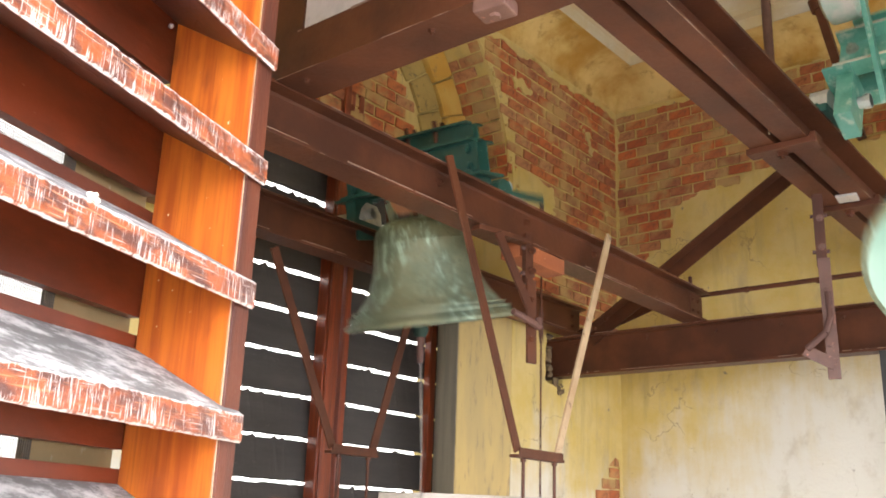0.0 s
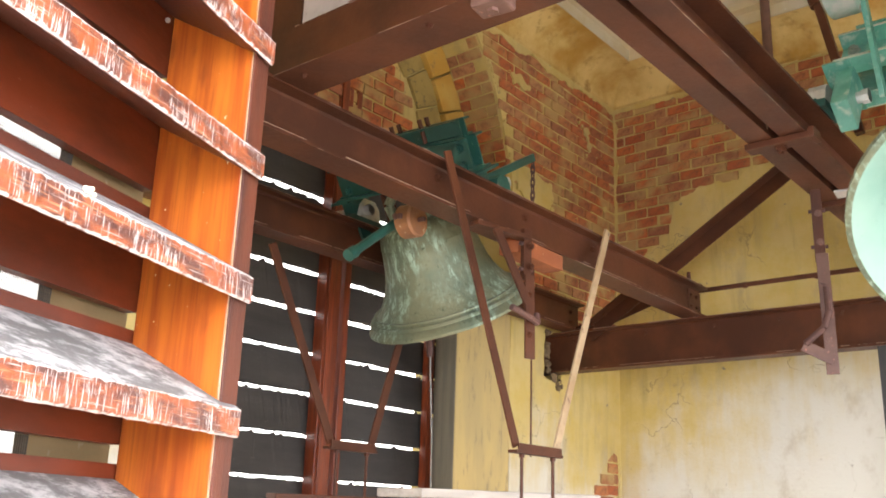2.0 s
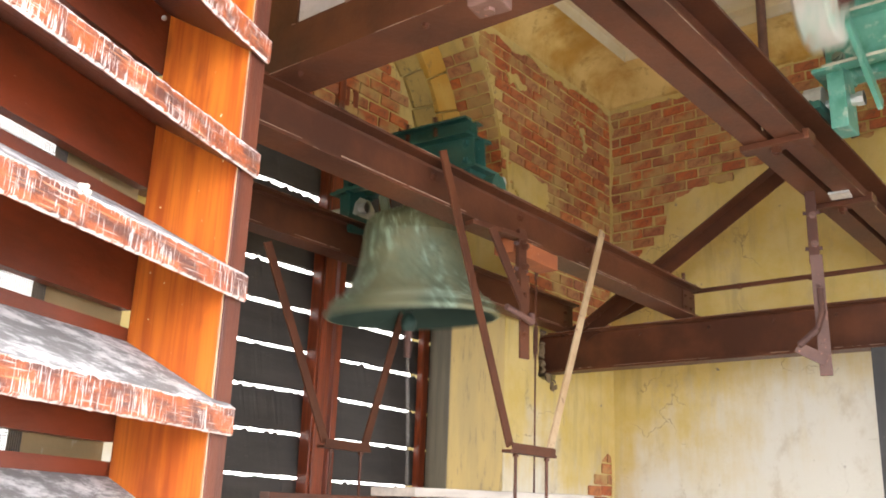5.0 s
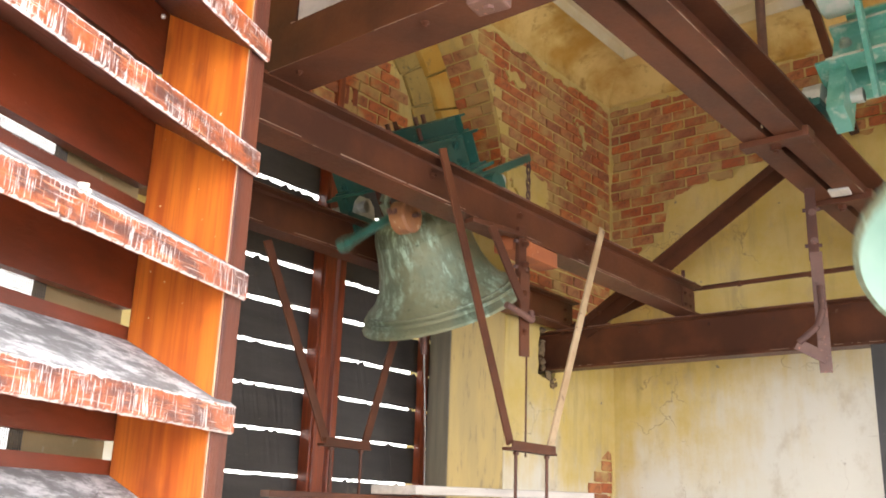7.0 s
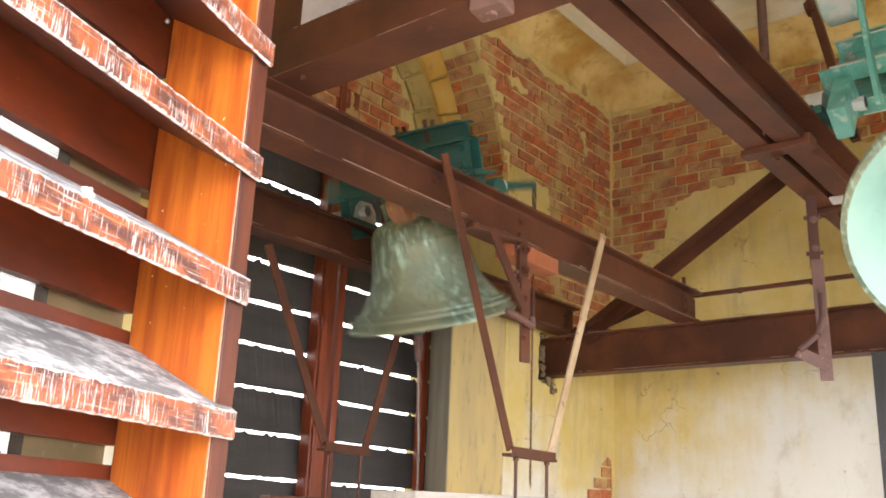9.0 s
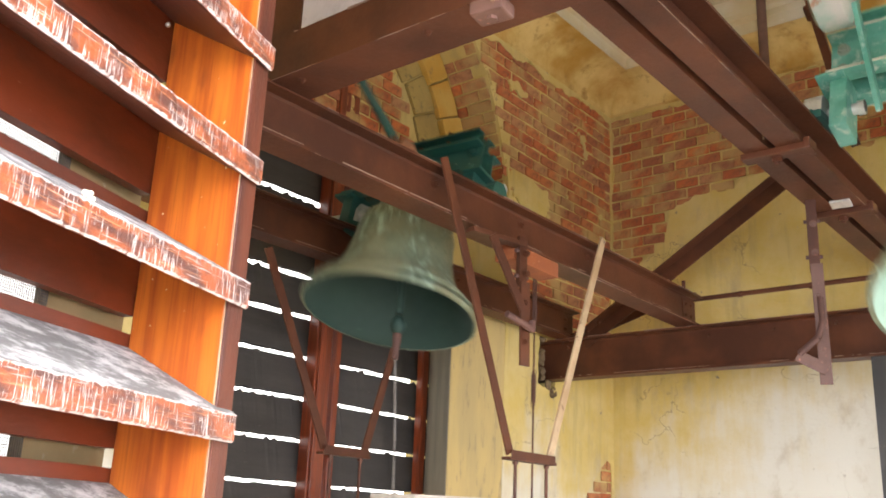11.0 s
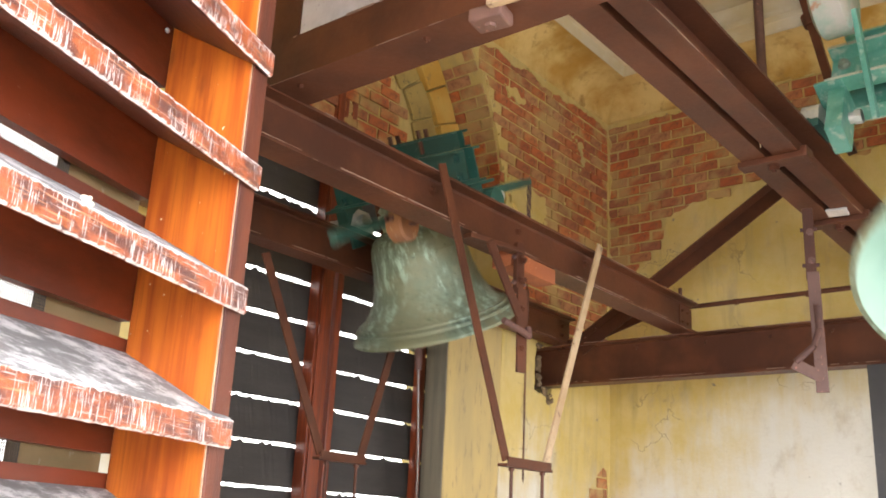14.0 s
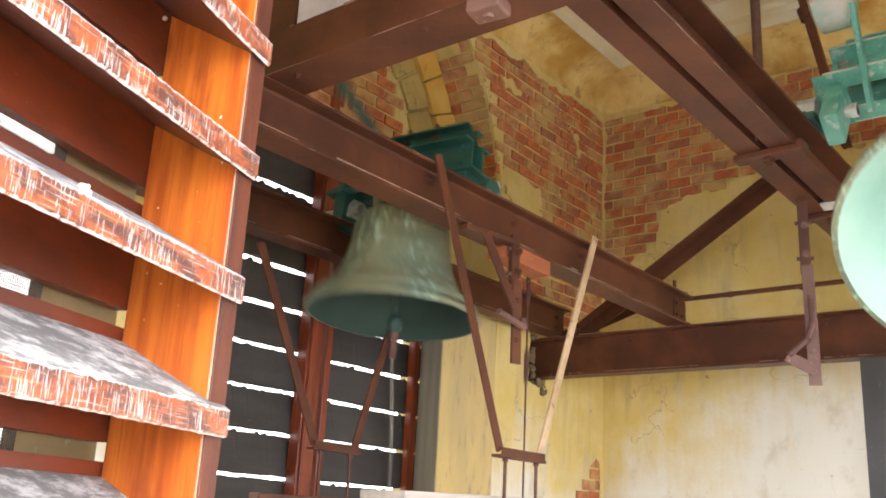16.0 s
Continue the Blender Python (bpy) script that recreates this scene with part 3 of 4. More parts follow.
part("dropping", bm, CEILING, louvre, "small white dropping", True)

# ---- steel bell frame ----
EDGE = worn("bare_dusty_lit_edge", (0.20, 0.12, 0.085), (0.27, 0.18, 0.13), (0.44, 0.36, 0.28), 0.7, 0.0, 9.0, 50.0)


def section(kind, w, h, tw, tf):
    """Outlines of rolled sections, from the bottom centre."""
    if kind == "I":
        a, b = w / 2, tw / 2
        f = tf * 0.5
        return [(-a, 0), (a, 0), (a, tf * 0.8), (b + f, tf), (b, tf + f), (b, h - tf - f), (b + f, h - tf), (a, h - tf * 0.8), (a, h), (-a, h), (-a, h - tf * 0.8), (-b - f, h - tf), (-b, h - tf - f), (-b, tf + f), (-b - f, tf), (-a, tf * 0.8)]
    return [(0, 0), (w, 0), (w, tf), (tw, tf), (tw, h - tf), (w, h - tf), (w, h), (0, h)]


def bolt(parent, at, along, r=0.014, mat=STEEL):
    """A hexagon head with its washer."""
    a, d = Vector(at), Vector(along).normalized()
    bm = bmesh.new()
    rod(bm, a - d * 0.002, a + d * 0.003, r * 1.25, seg=16)
    rod(bm, a + d * 0.003, a + d * r * 0.95, r, seg=6)
    rod(bm, a + d * r * 0.9, a + d * r * 1.4, r * 0.5, seg=8)
    return part("bolt", bm, mat, parent)


def worn_lit_edge(parent, a, b, seed, r=0.0028):
    """Bare dashes along an arris: lost paint, dust, and caught light painted in."""
    rnd = random.Random(seed)
    a, b = Vector(a), Vector(b)
    ln, d, t = (b - a).length, (b - a).normalized(), 0.0
    bm = bmesh.new()
    while t < ln:
        s = min(rnd.choice((0.01, 0.02, 0.05, 0.12, 0.25)) * rnd.uniform(0.6, 1.4), ln - t)
        if rnd.random() < 0.62 and s > 0.004:
            k = r * rnd.uniform(0.5, 1.15)
            rod(bm, a + d * t, a + d * (t + s), k, k * rnd.uniform(0.4, 1.0), 5)
        t += s + rnd.uniform(0.0, 0.05)
    return part("worn_lit_edge", bm, EDGE, parent, "bare dusty edge with caught light painted in")


def beam(name, a, b, side, prof, label):
    ob = thing(name, a, label, "steel beam", "beams of the bell frame")
    bm = bmesh.new()
    prism(bm, prof, (0, 0, 0), Vector(b) - Vector(a), side, Z)
    part("section", bm, STEEL, ob)
    return ob


b1 = beam("steel_beam", (1.40, 2.215, 2.765), (4.99, 2.215, 2.765), Y, section("I", 0.13, 0.182, 0.009, 0.014), "brown painted steel I-beam carrying a bell, bolted at its end")
for x in (2.60, 3.20, 3.78):
    bolt(b1, (x - 1.40, -0.006, 0.125), (0, -1, 0), 0.015)
for dx, dz in ((3.47, 0.06), (3.47, 0.125), (3.54, 0.06), (3.54, 0.125)):
    bolt(b1, (dx, -0.006, dz), (0, -1, 0), 0.011)
bm = bmesh.new()
box(bm, (3.52, -0.008, 0.09), (0.16, 0.006, 0.13), None, 0.002)
part("end_plate", bm, STEEL, b1)
bolt(b1, (3.53, -0.045, 0.182), Z, 0.012)
bm = bmesh.new()
rod(bm, (3.39, -0.04, 0.18), (3.39, -0.04, 0.235), 0.011, seg=10)
part("stud", bm, STEEL, b1)

b2 = beam("steel_beam", (4.96, YL + 0.12, 2.515), (4.96, Y0, 2.515), X, section("I", 0.11, 0.250, 0.010, 0.015), "deep brown painted steel I-beam spanning along the yellow wall")
for y in (0.26, 0.76, 1.19, 1.56, 1.89):
    bolt(b2, (-0.006, -y, 0.20), (-1, 0, 0), 0.010)
b5 = beam("steel_beam", (1.70, 3.03, 2.765), (4.99, 3.03, 2.765), Y, section("I", 0.11, 0.18, 0.009, 0.014), "brown painted steel I-beam by the louvred window")
for dx, dz in ((3.20, 0.06), (3.20, 0.12), (2.1, 0.12), (2.1, 0.06), (1.55, 0.1)):
    bolt(b5, (dx, -0.006, dz), (0, -1, 0), 0.011)
b3 = beam("steel_beam", (1.70, 2.36, 2.940), (1.70, Y0, 2.940), X, section("C", 0.165, 0.148, 0.010, 0.013), "broad brown painted steel channel laid across the frame")
# added plate; its pale grey stands for strongly lit brown steel
bm = bmesh.new()
box(bm, (0.022, -0.66, 0.262), (0.010, 0.70, 0.225), None, 0.002)
part("upper_plate", bm, LIT_PLATE, b3, "added plate on the channel, strong daylight put into its pale grey")
# added dark plate in place of a beam web in shadow
bm = bmesh.new()
box(bm, (0.024, -0.15, 0.285), (0.012, 0.30, 0.27), None, 0.002)
part("end_plate", bm, STEEL, b3)
bm = bmesh.new()
box(bm, (0.08, -1.18, 0.160), (0.14, 0.24, 0.022), None, 0.003)
part("packing_plate", bm, STEEL, b3)
bm = bmesh.new()
box(bm, (0.035, -1.055, -0.020), (0.075, 0.10, 0.040), Matrix.Rotation(radians(8), 3, "Z"), 0.008)
rod(bm, (0.035, -1.055, -0.038), (0.035, -1.055, -0.050), 0.016, seg=6)
part("clamp", bm, PINKISH, b3, "faded rusty clamp")
bm = bmesh.new()
box(bm, (-0.004, -1.125, -0.003), (0.026, 0.095, 0.030), Matrix.Rotation(radians(5), 3, "Z"), 0.003)
part("clamp_plate", bm, BARE, b3, "pale dusty clamp plate")
for y in (0.30, 0.82):
    bolt(b3, (0.05, -y, 0.0), (0, 0, -1), 0.010)

b4 = thing("twin_channel_beam", (1.62, 1.058, 3.112), "brown painted twin channel beam with tie plates, carrying a bell", "steel beam", "beams of the bell frame")
PLATES = (1.875, 2.745)
for y0, sgn in ((0.103, -1), (0.133, 1)):
    bm = bmesh.new()
    prism(bm, section("C", 0.099, 0.19, 0.009, 0.012), (0, y0, 0), (4.15, y0, 0), (0, sgn, 0), Z)
    part("channel", bm, STEEL, b4)
for x in PLATES:
    bm = bmesh.new()
    box(bm, (x, 0.118, -0.013), (0.075, 0.262, 0.026), None, 0.004)
    box(bm, (x + 0.010, -0.016, -0.004), (0.09, 0.026, 0.045), None, 0.006)
    part("tie_plate", bm, STEEL, b4)
    bolt(b4, (x + 0.012, 0.118, -0.026), (0, 0, -1), 0.022)
for x in (2.02, 2.12, 2.32, 2.75):
    bolt(b4, (x, 0.094, 0.12 if x < 2.3 else 0.07), (0, -1, 0), 0.012)
bm = bmesh.new()
box(bm, (2.62, 0.085, -0.007), (0.09, 0.09, 0.012), Matrix.Rotation(radians(7), 3, "Z"), 0.003)
part("wedge", bm, PLANK, b4, "pale wooden wedge")
bm = bmesh.new()
strap(bm, (1.74, 0.115, 0.0), (1.73, 0.117, 0.08), 0.010, 0.004, Y)
part("tongue", bm, BARE, b4)


def angle_bar(name, a, b, w, side, label, mat=STEEL):
    """An L-section bar from a to b."""
    ob = thing(name, a, label, "brace", "braces of the bell frame")
    a, b, side = Vector(a), Vector(b), Vector(side)
    up = (b - a).cross(side).normalized()
    bm = bmesh.new()
    prism(bm, [(0, 0), (w, 0), (w, 0.008), (0.008, 0.008), (0.008, w), (0, w)], (0, 0, 0), b - a, side, up)
    part("section", bm, mat, ob)
    for k in (0.05, 0.10, 0.90, 0.95):
        bolt(ob, (b - a) * k + side * (w + 0.001) + up * w * 0.5, side, 0.011)
    return ob


angle_bar("diagonal_brace", (4.93, 2.93, 2.765), (4.93, 1.36, 3.745), 0.085, (-1, 0, 0), "brown steel angle brace rising to the twin beam")
angle_bar("diagonal_brace", (4.99, 3.10, 2.765), (4.99, 2.48, 2.955), 0.06, (-1, 0, 0), "short brown steel brace above the wall beam")

bm = bmesh.new()
rail = thing("tie_rod", (5.02, 2.3, 2.945), "thin brown tie rod along the wall", "rod")
rod(bm, (0, 0, 0), (0, -3.4, 0.015), 0.014)
part("bar", bm, STEEL, rail)
for y in (0.35, 0.75):
    bm = bmesh.new()
    rod(bm, (0, -y, 0), (0, -y - 0.02, 0), 0.018)
    part("collar", bm, STEEL, rail)

post = thing("steel_post", (4.97, 1.18, 0), "grey painted steel post under the wall beam", "post")
bm = bmesh.new()
prism(bm, section("I", 0.13, 0.10, 0.009, 0.01), (0, 0, 0), (0, 0, 2.515), Y, X)
bmesh.ops.translate(bm, verts=bm.verts, vec=(-0.05, 0, 0))
part("section", bm, worn("grey_blue_paint", (0.050, 0.049, 0.048), (0.036, 0.036, 0.036), (0.14, 0.13, 0.12), 0.55), post)

worn_lit_edge(b1, (0.0, -0.0655, 0.0125), (3.59, -0.0655, 0.0125), 1)
worn_lit_edge(b1, (0.5, -0.0655, 0.1815), (3.59, -0.0655, 0.1815), 2)
worn_lit_edge(b1, (0.0, -0.0655, 0.001), (3.59, -0.0655, 0.001), 3, 0.0018)
worn_lit_edge(b2, (-0.0555, -0.2, 0.012), (-0.0555, -3.1, 0.012), 4)
worn_lit_edge(b2, (-0.0555, -0.2, 0.2495), (-0.0555, -3.1, 0.2495), 5)
worn_lit_edge(b3, (-0.0005, -0.1, 0.0005), (-0.0005, -2.2, 0.0005), 6, 0.0022)
# thicker here: sky light on the top arris drawn as pale dashes
worn_lit_edge(b3, (-0.0005, -0.3, 0.1475), (-0.0005, -2.2, 0.1475), 8, 0.0045)
worn_lit_edge(b4, (0.6, 0.0035, 0.0), (4.1, 0.0035, 0.0), 9, 0.0020)
worn_lit_edge(b5, (0.6, -0.0555, 0.1795), (3.28, -0.0555, 0.1795), 10, 0.0022)
worn_lit_edge(b5, (0.6, -0.0555, 0.0125), (3.28, -0.0555, 0.0125), 12, 0.0022)


# highlight on the post's corner, drawn as a thin pale rod
bm = bmesh.new()
rod(bm, (-0.0365, 0.0190, 0.4), (-0.0365, 0.0190, 3.4), 0.0011, seg=6)
part("highlight_arris", bm, BARE, louvre, "pale line on the post's arris, a painted highlight")


# ---- hangers ----
def v_hanger(name, y, x0, xa, xb, x1, ztop, ztop2, zbot, second, label):
    """A hanging stirrup: two straps from the beam down to a cross piece."""
    ob = thing(name, (xa, y, zbot), label, "hanger", "stirrups under the beams")
    bm = bmesh.new()
    strap(bm, (x0 - xa, 0, ztop - zbot), (0, 0, 0.02), 0.042, 0.010)
    part("strap", bm, STEEL, ob)
    bm = bmesh.new()
    strap(bm, (x1 - xa, 0, ztop2 - zbot), (xb - xa, 0, 0.02), 0.042, 0.010)
    part("strap", bm, second, ob, "pale weathered strap" if second is BARE else "")
    bm = bmesh.new()
    box(bm, ((xb - xa) / 2, 0.0, 0.0), (xb - xa + 0.05, 0.045, 0.012), None, 0.002)
    box(bm, ((xb - xa) / 2, -0.02, 0.015), (xb - xa + 0.03, 0.006, 0.035), None, 0.002)
    part("cross_piece", bm, STEEL, ob)
    for x in (0.04, xb - xa - 0.02):
        bm = bmesh.new()
        rod(bm, (x, 0, 0.02), (x, 0, 1.2 - zbot), 0.007)
        rod(bm, (x, 0, -0.008), (x, 0, -0.020), 0.013, seg=6)
        part("rod", bm, STEEL, ob)
    return ob


v_hanger("stirrup", 2.135, 2.562, 3.050, 3.335, 3.800, 2.975, 2.975, 1.87, BARE, "brown steel stirrup with one pale strap, hung from the beam")
v_hanger("stirrup", 2.960, 2.42, 2.838, 3.085, 3.34, 2.70, 2.70, 1.885, STEEL, "dark brown steel stirrup hung before the louvred window")


def strap_hanger(at, turn, h, mat, low, label):
    """A drop bar with bolts, a raking stay and a bent hook."""
    ob = thing("drop_hanger", pose(*at, 0, 0, turn), label, "hanger", "drop hangers")
    bm = bmesh.new()
    strap(bm, (0, 0, 0), (0, 0, -h * 0.40), 0.045, 0.022, Y)
    part("upper_bar", bm, STEEL, ob)
    bm = bmesh.new()
    strap(bm, (0.006, -0.014, -h * 0.36), (0.012, -0.014, -h), 0.052, 0.012, Y)
    part("lower_bar", bm, mat, ob)
    for z in (0.14, 0.30, 0.52, 0.70, 0.82):
        bolt(ob, (0.004, -0.021, -h * z), (0, -1, 0), 0.013, mat)
    for z in (0.12, 0.32):
        bm = bmesh.new()
        rod(bm, (-0.036, 0, -h * z), (0.036, 0, -h * z), 0.009, seg=8)
        part("pin", bm, RUST, ob)
    bm = bmesh.new()
    pts = [(0.012, -0.03, -h * 0.55), (0.014, -0.05, -h * 0.68), (-0.012, -0.06, -h * 0.77), (-0.09, -0.06, -h * 0.85)]
    if not low:
        pts = [(0.035, -0.03, -h * 0.66), (0.030, -0.04, -h * 0.73), (-0.02, -0.05, -h * 0.71), (-0.13, -0.05, -h * 0.66)]
    for p, q in zip(pts, pts[1:]):
        rod(bm, p, q, 0.014, seg=8)
    part("hook", bm, RUST, ob)
    if low:
        bm = bmesh.new()
        strap(bm, (-0.10, -0.028, -h * 0.85), (0.02, -0.028, -h * 0.93), 0.05, 0.008, Y)
        part("stay", bm, mat, ob)
    else:
        bm = bmesh.new()
        strap(bm, (-0.20, -0.028, -h * 0.08), (-0.02, -0.028, -h * 0.58), 0.04, 0.012, Y)
        part("stay", bm, STEEL, ob)
        bm = bmesh.new()
        box(bm, (-0.15, 0, -h * 0.07), (0.30, 0.05, 0.02), None, 0.003)
        part("bracket", bm, STEEL, ob)
    return ob


strap_hanger((4.095, 1.235, 3.094), -72, 0.84, PINKISH, True, "faded steel drop hanger with a bent hook under the twin beam")
strap_hanger((3.085, 2.12, 2.79), -10, 0.55, STEEL, False, "brown steel drop hanger with a raking stay on the beam")

# brick-red block clamped under the beam, behind the hanger
bm = bmesh.new()
box(bm, (1.845, -0.015, -0.037), (0.35, 0.10, 0.070), Matrix.Rotation(radians(0.8), 3, "Y"), 0.004)
part("packing_block", bm, worn("brick_red_block", (0.31, 0.088, 0.025), (0.24, 0.070, 0.024), (0.46, 0.23, 0.12), 0.8, 0.0, 8.0, 45.0, 0.6, 0.72), b1, "brick-red packing block under the flange")

# ---- walkway plank on the stirrups ----
plank = thing("plank", (2.60, 2.22, 1.68), "dusty pale scaffold plank laid on a steel angle", "plank")
bm = bmesh.new()
box(bm, (0.62, 0.11, 0.026), (1.26, 0.22, 0.032), Matrix.Rotation(radians(-1.2), 3, "Y"), 0.004)
part("board", bm, PLANK, plank)
bm = bmesh.new()
box(bm, (0.5, 0.24, -0.012), (2.0, 0.05, 0.022), Matrix.Rotation(radians(-0.6), 3, "Y"), 0.003)
part("angle_bar", bm, STEEL, plank)
for x in (0.49, 0.71):
    bm = bmesh.new()
    box(bm, (x, 0.32, -0.035), (0.03, 0.86, 0.02), None, 0.002)
    part("bearer", bm, STEEL, plank)

# poles in the upper far corner
pole = thing("standpipe", (5.35, 1.83, 3.84), "upright brown steel pipe rising to the ceiling", "pipe")
bm = bmesh.new()
rod(bm, (0, 0, 0), (0, 0, H - 3.84), 0.030, seg=16)
part("pipe", bm, PINKISH, pole)
strut = thing("raking_strut", (5.30, 1.45, 3.84), "dark brown strut with a collar rising to the ceiling", "strut")
bm = bmesh.new()
strap(bm, (0.04, -0.12, 0), (0.04, 0.12, H - 3.84), 0.05, 0.05, Y)
part("bar", bm, STEEL, strut)
bm = bmesh.new()
rod(bm, (0.04, 0.055, 0.90), (0.04, 0.075, 0.98), 0.042, seg=14)
part("collar", bm, STEEL, strut)

# ---- bells ----


def bell_outline(r, h):
    out = [(0.965, 0.0), (1.0, 0.004), (1.005, 0.03), (0.985, 0.05), (0.975, 0.055), (0.945, 0.085), (0.935, 0.088), (0.895, 0.125), (0.825, 0.185), (0.75, 0.26), (0.685, 0.35), (0.638, 0.45), (0.606, 0.56), (0.585, 0.67), (0.572, 0.755), (0.578, 0.765), (0.572, 0.775), (0.558, 0.84), (0.53, 0.90), (0.47, 0.95), (0.36, 0.985), (0.20, 1.0), (0.0, 1.0)]
    ins = [(0.0, 0.93), (0.28, 0.925), (0.42, 0.88), (0.495, 0.80), (0.535, 0.65), (0.575, 0.50), (0.63, 0.36), (0.715, 0.24), (0.795, 0.15), (0.86, 0.08), (0.93, 0.02), (0.965, 0.0)]
    return [(a * r, b * h) for a, b in out], [(a * r, b * h) for a, b in ins]


def swinging_bell(at, r, drop, h, yoke_half, yoke_w, yoke_z0, yoke_z1, drum_y, drum_r, s, label, lever, drum_on_arm):
    """A bell under a yoke of channels, turning on a shaft along y. Its origin is on the shaft."""
    ob = thing("swinging_bell", at, label, "bell", "swinging bells")
    bm = bmesh.new()
    out, ins = bell_outline(r, h)
    lathe(bm, out, 72, Matrix.Translation((0, 0, -drop)))
    body = part("bell_body", bm, BRONZE, ob, "green patinated bronze bell", True)
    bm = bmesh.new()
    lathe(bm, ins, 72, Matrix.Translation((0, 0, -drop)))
    part("bell_inside", bm, PALE if drum_on_arm else INSIDE, body, "smooth mint inside, daylight put into its pale tone" if drum_on_arm else "smooth teal inside, darkened for the shade in the mouth", True)
    # the large bell's paint has direct light in its colour, the smaller's shade
    paint = LIT_GREEN if drum_on_arm else GREEN
    bm = bmesh.new()
    for z in (0.100, 0.112, 0.15):
        rr = r * (0.955 if z < 0.105 else 0.94 if z < 0.12 else 0.895) + 0.0012
        lathe(bm, [(rr - 0.012, z * h - 0.004), (rr, z * h - 0.004), (rr, z * h + 0.004), (rr - 0.012, z * h + 0.004)], 72, Matrix.Translation((0, 0, -drop)))
    part("moulding", bm, BRONZE, body, "", True)
    # crown loops
    top = -drop + h
    for i in range(4):
        a = math.pi / 4 + i * math.pi / 2
        bm = bmesh.new()
        d = Vector((math.cos(a), math.sin(a), 0))
        pts = [d * 0.30 * r + Z * (top - 0.02), d * 0.34 * r + Z * (top + 0.09 * s), d * 0.2 * r + Z * (top + 0.17 * s), Z * (top + 0.18 * s)]
        for p, q in zip(pts, pts[1:]):
            rod(bm, p, q, 0.028 * s, seg=10)
        part("crown_loop", bm, BRONZE, body, "", True)
    # yoke: two channels back to back, ribs, end plates, clamp bolts
    hh = yoke_z1 - yoke_z0
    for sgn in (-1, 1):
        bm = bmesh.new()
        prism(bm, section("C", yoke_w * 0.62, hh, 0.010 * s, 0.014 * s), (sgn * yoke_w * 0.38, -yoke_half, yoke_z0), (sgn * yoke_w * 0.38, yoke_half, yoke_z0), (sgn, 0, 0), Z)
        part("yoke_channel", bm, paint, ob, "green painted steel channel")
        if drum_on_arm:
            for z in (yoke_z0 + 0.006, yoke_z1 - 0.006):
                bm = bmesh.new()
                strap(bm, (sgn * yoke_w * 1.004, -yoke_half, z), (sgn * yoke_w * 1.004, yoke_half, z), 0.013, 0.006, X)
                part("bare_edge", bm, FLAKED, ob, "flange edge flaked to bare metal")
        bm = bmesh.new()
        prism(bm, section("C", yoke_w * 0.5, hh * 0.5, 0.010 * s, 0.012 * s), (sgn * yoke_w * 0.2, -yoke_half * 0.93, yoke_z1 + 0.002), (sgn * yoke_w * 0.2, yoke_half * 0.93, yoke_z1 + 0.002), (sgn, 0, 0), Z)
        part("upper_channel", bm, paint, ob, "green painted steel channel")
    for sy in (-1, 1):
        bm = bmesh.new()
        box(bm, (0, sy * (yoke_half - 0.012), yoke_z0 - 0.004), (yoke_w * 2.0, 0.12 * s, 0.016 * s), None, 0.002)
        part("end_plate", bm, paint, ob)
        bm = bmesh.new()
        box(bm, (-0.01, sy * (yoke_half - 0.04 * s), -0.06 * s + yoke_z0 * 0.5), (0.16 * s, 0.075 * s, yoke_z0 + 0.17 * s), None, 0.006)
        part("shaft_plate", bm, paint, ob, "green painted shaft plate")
        bm = bmesh.new()
        rod(bm, (0, sy * (yoke_half - 0.13 * s), 0), (0, sy * (yoke_half + 0.12), 0), 0.027 * s, seg=18)
        rod(bm, (0, sy * (yoke_half - 0.13 * s), 0), (0, sy * (yoke_half - 0.10 * s), 0), 0.034 * s, seg=8)
        part("shaft", bm, SILVER, ob, "bare steel shaft", True)
        for x in (-1, 1):
            for z in (0.25, 0.75):
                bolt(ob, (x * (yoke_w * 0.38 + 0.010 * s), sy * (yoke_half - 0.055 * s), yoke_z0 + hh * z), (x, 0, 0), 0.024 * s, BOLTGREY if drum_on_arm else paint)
    for sy in (-0.42, 0.0, 0.42):
        bm = bmesh.new()
        for x in (-1, 1):
            rod(bm, (x * yoke_w * 0.30, sy * yoke_half, -drop + h - 0.02), (x * yoke_w * 0.30, sy * yoke_half, yoke_z1 + hh * 0.5 + 0.05 * s), 0.013 * s, seg=10)
        part("hanger_bolt", bm, STEEL, ob)
    if lever:
        bm = bmesh.new()
        strap(bm, (0.02, lever[1], 0.02), (lever[0], lever[1], lever[2]), 0.045 * s, 0.018, Y)
        part("pull_lever", bm, GREEN, ob, "green painted pull lever")
    # clapper, hung inside
    cl = new("clapper")
    cl.parent = ob
    cl.location = (0, 0, -drop + h * 0.86)
    ln = h * 1.03
    bm = bmesh.new()
    rod(bm, (0, 0, 0.02), (0, 0, -ln * 0.78), 0.016 * s, 0.022 * s, seg=12)
    # stem and ball share the shade-darkened teal of the bell's inside
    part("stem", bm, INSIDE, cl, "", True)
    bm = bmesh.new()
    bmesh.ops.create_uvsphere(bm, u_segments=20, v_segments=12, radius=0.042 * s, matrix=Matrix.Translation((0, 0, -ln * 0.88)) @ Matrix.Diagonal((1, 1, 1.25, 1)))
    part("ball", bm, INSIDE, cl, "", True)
    bm = bmesh.new()
    rod(bm, (0, 0, -ln * 0.90), (0, 0, -ln * 1.18), 0.024 * s, 0.017 * s, seg=12)
    part("tail", bm, RUST, cl, "", True)
    # weighted drum, and an arm that swings by itself
    arm = new("drum_arm" if drum_on_arm else "swing_arm")
    arm.parent = ob
    arm.location = (0, drum_y, 0)
